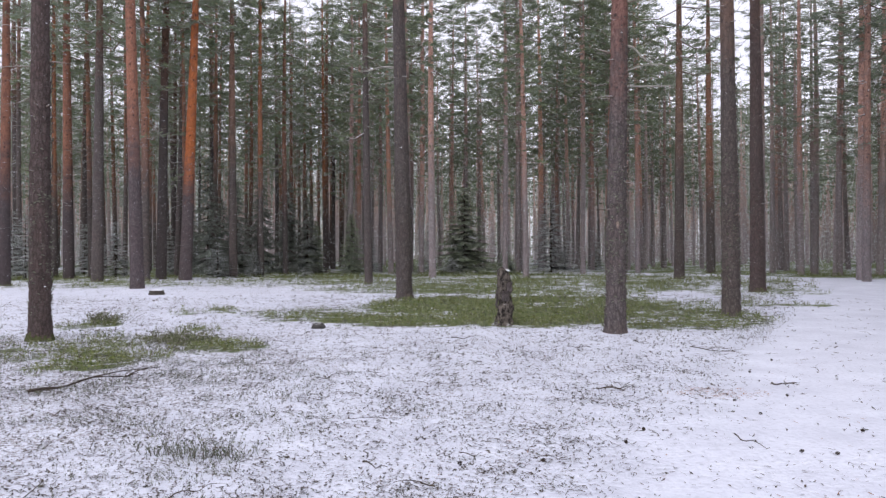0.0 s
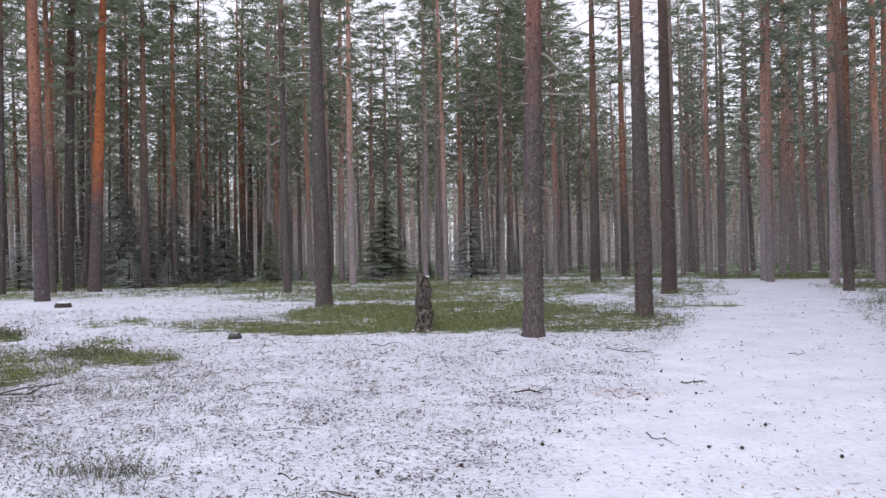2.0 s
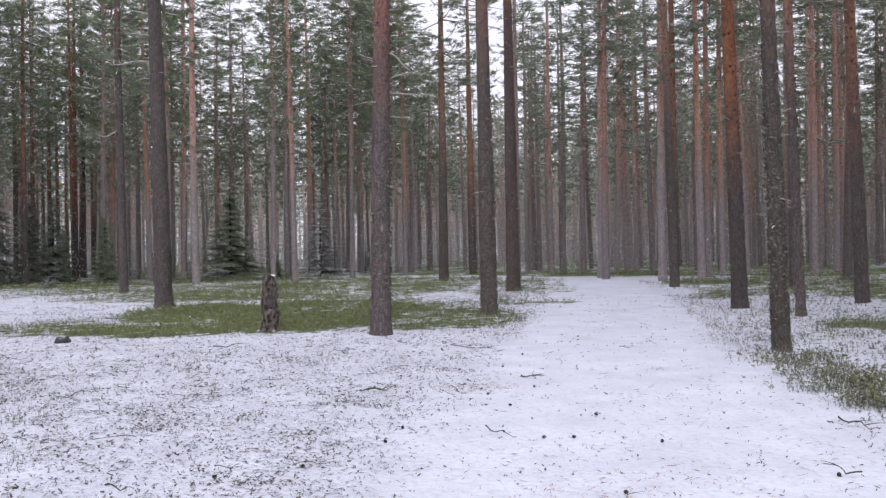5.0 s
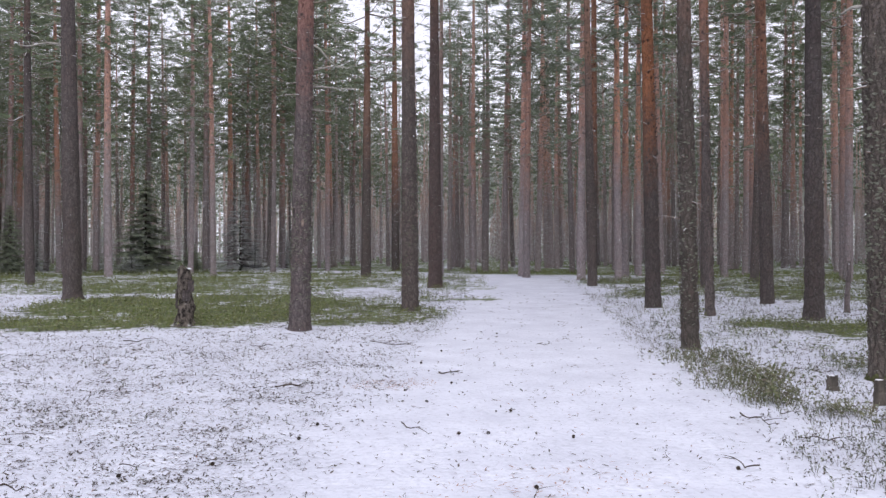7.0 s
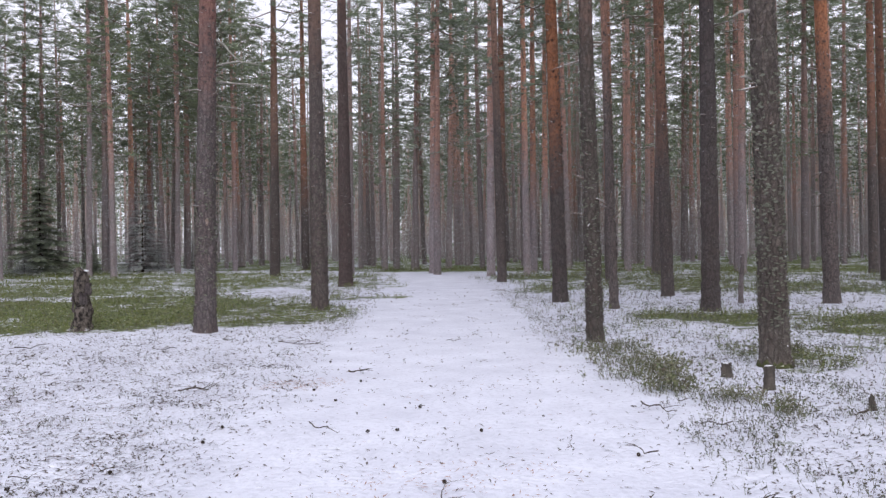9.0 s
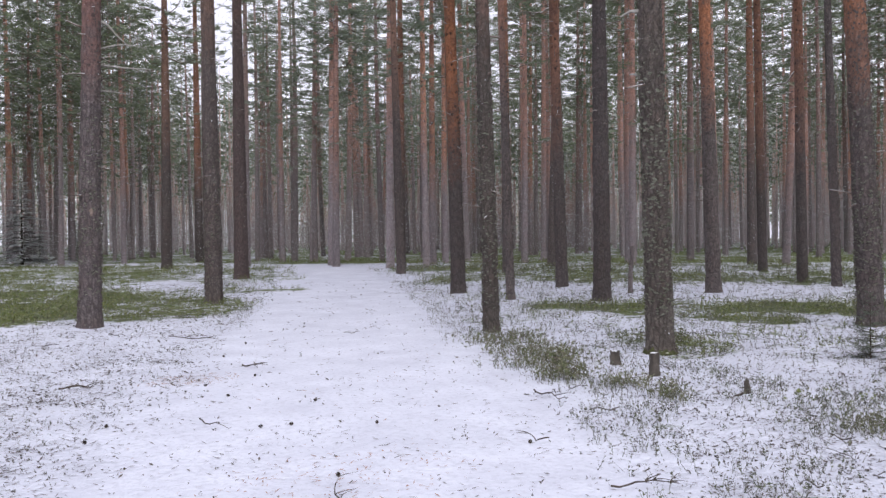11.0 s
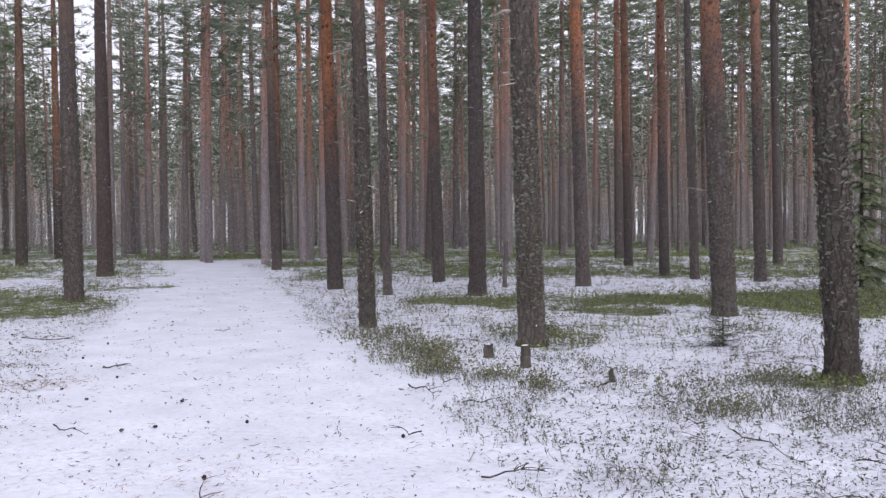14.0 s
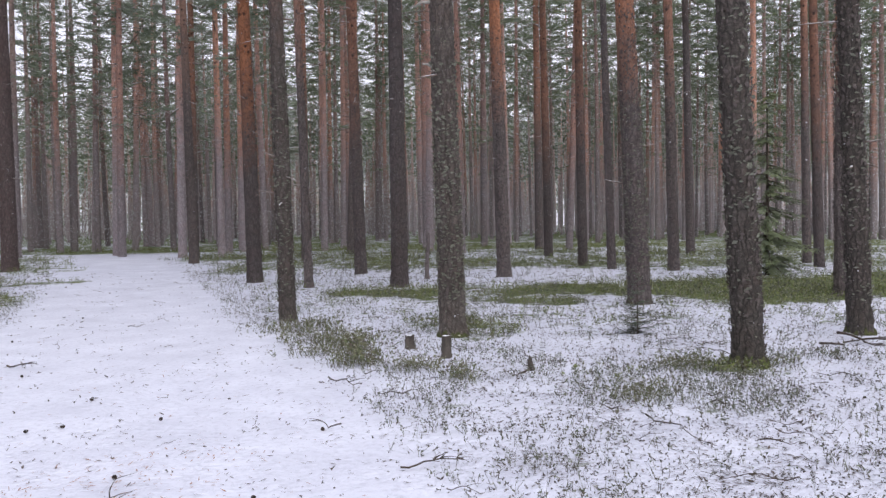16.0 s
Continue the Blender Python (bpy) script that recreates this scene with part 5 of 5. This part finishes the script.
def build_shrubs():
    def dense(x, y):
        return smooth(0.30, 0.80, green_cover(x, y))
    x, y, z, r = scatter_round(dense, 72000, 5, 4.5, 48)
    t = sprig_tris(x, y, z, np.full(len(x), 0.12) * (0.8 + 0.018 * r), 3, 2, 6, 0.024)
    tagged(new("dwarf_shrubs", soup("dwarf_shrubs", t, SHRUB)), "low green bilberry shrubs growing through thin snow", "shrubs", kind="stuff")

    def sparse(x, y):
        g = green_cover(x, y)
        p = value_noise(x / 0.55, y / 0.55, 15)
        return np.clip((0.13 + 0.03 * right_of_path(x, y) + 0.5 * blob(x, y, -6.5, 11.0, 4.2, 4.6) + 0.6 * blob(x, y, 5.2, 17.5, 2.2, 4.5, 0.35) + 0.18 * blob(x, y, 6.6, 4.6, 2.2, 2.6) + 0.34 * blob(x, y, 7.0, 2.8, 1.5, 1.0) + 0.45 * blob(x, y, 9.0, 1.9, 1.6, 1.2) + 0.7 * smooth(0.28, 0.6, g) + 0.45 * blob(x, y, -4.6, 7.8, 3.4, 4.2)) * (0.10 + 0.90 * smooth(0.42, 0.75, p + 0.35 * g)), 0, 1) * (1 - on_path(x, y)) ** 1.2 * (0.25 + 0.75 * smooth(-0.2, 0.4, right_of_path(x, y) + smooth(0.2, 0.5, g) + blob(x, y, 5.2, 17.5, 2.2, 4.5, 0.35) + 0.15 + 0.5 * blob(x, y, -4.2, 7.6, 3.2, 3.6)))
    def fringe(x, y):
        d, r = path_distance(x, y), np.hypot(x, y)
        w = right_of_path(x, y)
        edge = smooth(1.5, 1.95, d) * (1 - smooth(2.4, 3.2 + 1.6 * w, d)) * smooth(10, 12, r + 4 * (w - 1)) * (1 - smooth(36, 42, r))
        edge = np.maximum(edge, 0.8 * blob(x, y, 4.6, 15.6, 1.6, 0.7, 0.5))
        return np.maximum(sparse(x, y), 0.44 * edge * (0.25 + 0.75 * smooth(0.3, 0.7, value_noise(x / 0.5, y / 0.5, 41))))
    x, y, z, r = scatter_round(fringe, 84000, 7, 2.6, 34)
    t = sprig_tris(x, y, z, 0.098 * (0.75 + 0.03 * r) * (0.8 + 0.4 * right_of_path(x, y)), 3, 2, 8, 0.017)
    def tiny(x, y):
        p = value_noise(x / 0.45, y / 0.45, 33)
        return (1 - 0.93 * on_path(x, y)) * (0.30 + 0.55 * smooth(0.35, 0.8, p)) * (0.78 + 0.04 * right_of_path(x, y))
    sx, sy, sz, sr = scatter_round(tiny, 62000, 35, 2.4, 26)
    k = np.random.RandomState(36).uniform(0.5, 1.3, len(sx))
    tagged(new("moss_sprouts", soup("moss_sprouts", sprig_tris(sx, sy, sz, 0.03 * k * (0.8 + 0.03 * sr), 2, 2, 37, 0.045, 0.006), SPROUT)), "short dark sprouts of moss and heather pricking through the snow", "moss", kind="stuff")
    g = np.random.RandomState(3)
    tx, ty = -1.85 + g.normal(0, 0.2, 90), 6.05 + g.normal(0, 0.13, 90)
    t = np.concatenate([t, sprig_tris(tx, ty, ground_z(tx, ty), g.uniform(0.08, 0.19, 90), 3, 2, 9, 0.012)])
    tagged(new("wintry_sprigs", soup("wintry_sprigs", t, SPRIG)), "thin brownish shrub sprigs poking through the snow", "shrubs", kind="stuff")


def shrub_clump(x, y, sx, sy, height, count, turn, seed, label):
    """One low bush of many thin leafy shoots."""
    g = np.random.RandomState(seed)
    u, v = g.normal(0, 0.5, count) * sx, g.normal(0, 0.5, count) * sy
    c, s = math.cos(turn), math.sin(turn)
    px, py = x + u * c - v * s, y + u * s + v * c
    t = sprig_tris(px, py, ground_z(px, py), height * g.uniform(0.55, 1.15, count), 4, 4, seed + 1, 0.014, 0.002)
    tagged(new("bilberry_shrub", soup("bilberry_shrub", t, OLIVE)), label, "shrub", "bushes beside the path")


def build_bushes():
    low = "low olive-green bilberry shrub with bare shoots in the snow"
    shrub_clump(7.55, 8.75, 0.55, 0.8, 0.20, 85, 0.5, 41, low)
    shrub_clump(7.05, 7.75, 0.5, 0.6, 0.19, 75, 0.5, 43, low)
    shrub_clump(6.85, 6.95, 0.20, 0.22, 0.25, 45, 0.0, 45, low)
    shrub_clump(6.15, 6.15, 0.24, 0.3, 0.24, 55, 0.0, 59, low)
    shrub_clump(6.5, 7.0, 0.45, 0.5, 0.19, 50, 0.4, 61, low)
    shrub_clump(6.3, 5.5, 0.3, 0.2, 0.16, 45, 0.0, 63, low)
    shrub_clump(6.15, 4.75, 0.18, 0.18, 0.19, 35, 0.0, 47, low)
    shrub_clump(8.0, 3.35, 0.35, 0.3, 0.18, 70, 0.0, 49, low)
    shrub_clump(6.5, 3.05, 0.5, 0.3, 0.15, 70, 0.2, 51, low)
    shrub_clump(9.3, 7.3, 0.7, 0.5, 0.17, 100, -0.4, 53, low)
    shrub_clump(-7.2, 17.0, 0.35, 0.3, 0.26, 80, 0.0, 55, low)
    shrub_clump(-4.5, 13.6, 0.5, 0.7, 0.22, 150, 0.3, 57, low)


def flat_bits(x, y, z, size, seed, slim=0.3):
    g = np.random.RandomState(seed)
    n = len(x)
    a = g.uniform(0, 6.28, n)
    d = np.stack([np.cos(a), np.sin(a), g.uniform(-0.15, 0.3, n)], 1) * (size * g.uniform(0.5, 1.6, n))[:, None]
    e = np.stack([-np.sin(a), np.cos(a), g.uniform(-0.3, 0.3, n)], 1) * (size * slim * g.uniform(0.5, 1.2, n))[:, None]
    c = np.stack([x, y, z + 0.008], 1)
    return np.concatenate([np.stack([c - d, c + e, c + d], 1), np.stack([c - d, c + d, c - e], 1)])


def build_litter():
    def bits(x, y):
        return litter_cover(x, y) * (0.25 + 0.75 * smooth(0.3, 0.75, value_noise(x / 0.35, y / 0.35, 17)))
    x, y, z, r = scatter_round(bits, 135000, 9, 2.4, 26)
    tagged(new("needle_litter", soup("needle_litter", np.concatenate([flat_bits(x[::2], y[::2], z[::2], 0.011 + 0.0027 * r[::2], 10, 0.15), flat_bits(x[1::2], y[1::2], z[1::2], 0.007 + 0.0022 * r[1::2], 11, 0.38)]), LITTER)), "brown needles and bark crumbs scattered on the snow", "litter", kind="stuff")

    def rust(x, y):
        return blob(x, y, 2.95, 8.6, 0.55, 0.35) + 0.006 * (1 - right_of_path(x, y)) + 0.12 * blob(x, y, 2.6, 4.4, 0.9, 0.6)
    x, y, z, r = scatter(rust, 60000, 12, (-10, 50), 3.0, 12)
    tagged(new("rusty_litter", soup("rusty_litter", flat_bits(x, y, z, 0.014 + 0.001 * r, 13, 0.22), RUSTY)), "reddish-brown needle litter in a small heap", "litter", kind="stuff")


def build_twigs():
    g = np.random.RandomState(15)
    made = 0
    while made < 70:
        a, r = radians(g.uniform(-32, 78)), g.uniform(3.2, 15)
        x, y = r * math.sin(a), r * math.cos(a)
        if float(on_path(np.array(x), np.array(y))) > 0.6 and g.rand() < 0.7:
            continue
        fallen_branch(x, y, g.uniform(0.15, 0.55), g.uniform(0.003, 0.006), g.uniform(0, 360), g.randint(1, 4), 900 + made, "thin dark twig lying on the snow", "twig")
        made += 1


build_shrubs()
build_bushes()
build_litter()
build_twigs()


# ---- falling snow, and far flakes in place of haze ----
def falling_snow():
    """Flakes that hang in the air between the trees, thin near by; far off an added veil of oversized flakes imitates
    haze.
    """
    g = np.random.RandomState(77)

    def flakes(n, near, far, size, grow):
        a = np.radians(g.uniform(-34, 84, n))
        r = near + (far - near) * g.rand(n) ** 0.45
        z = 0.3 + g.rand(n) * (1.2 + 0.40 * r)
        c = np.stack([r * np.sin(a), r * np.cos(a), z], 1)
        s = (size + grow * r)[:, None] * g.uniform(0.5, 1.3, (n, 1))
        u = g.normal(0, 1, (n, 3))
        u /= np.linalg.norm(u, axis=1)[:, None]
        w = np.cross(u, g.normal(0, 1, (n, 3)))
        w /= np.linalg.norm(w, axis=1)[:, None]
        return np.stack([c - u * s * 0.5, c + u * s * 0.4 + w * s * 0.45, c + u * s * 0.4 - w * s * 0.45], 1)

    # the two far sets grow with distance beyond real flake size, to make haze
    t = np.concatenate([flakes(260, 2.5, 12, 0.008, 0.0010), flakes(150000, 22, 60, 0.002, 0.0009), flakes(420000, 30, 125, -0.026, 0.0018)])
    tagged(new("falling_snow", soup("falling_snow", t, SNOW)), "light snowfall of small white flakes among the trees, with oversized far flakes as haze", "snow", kind="stuff")


falling_snow()
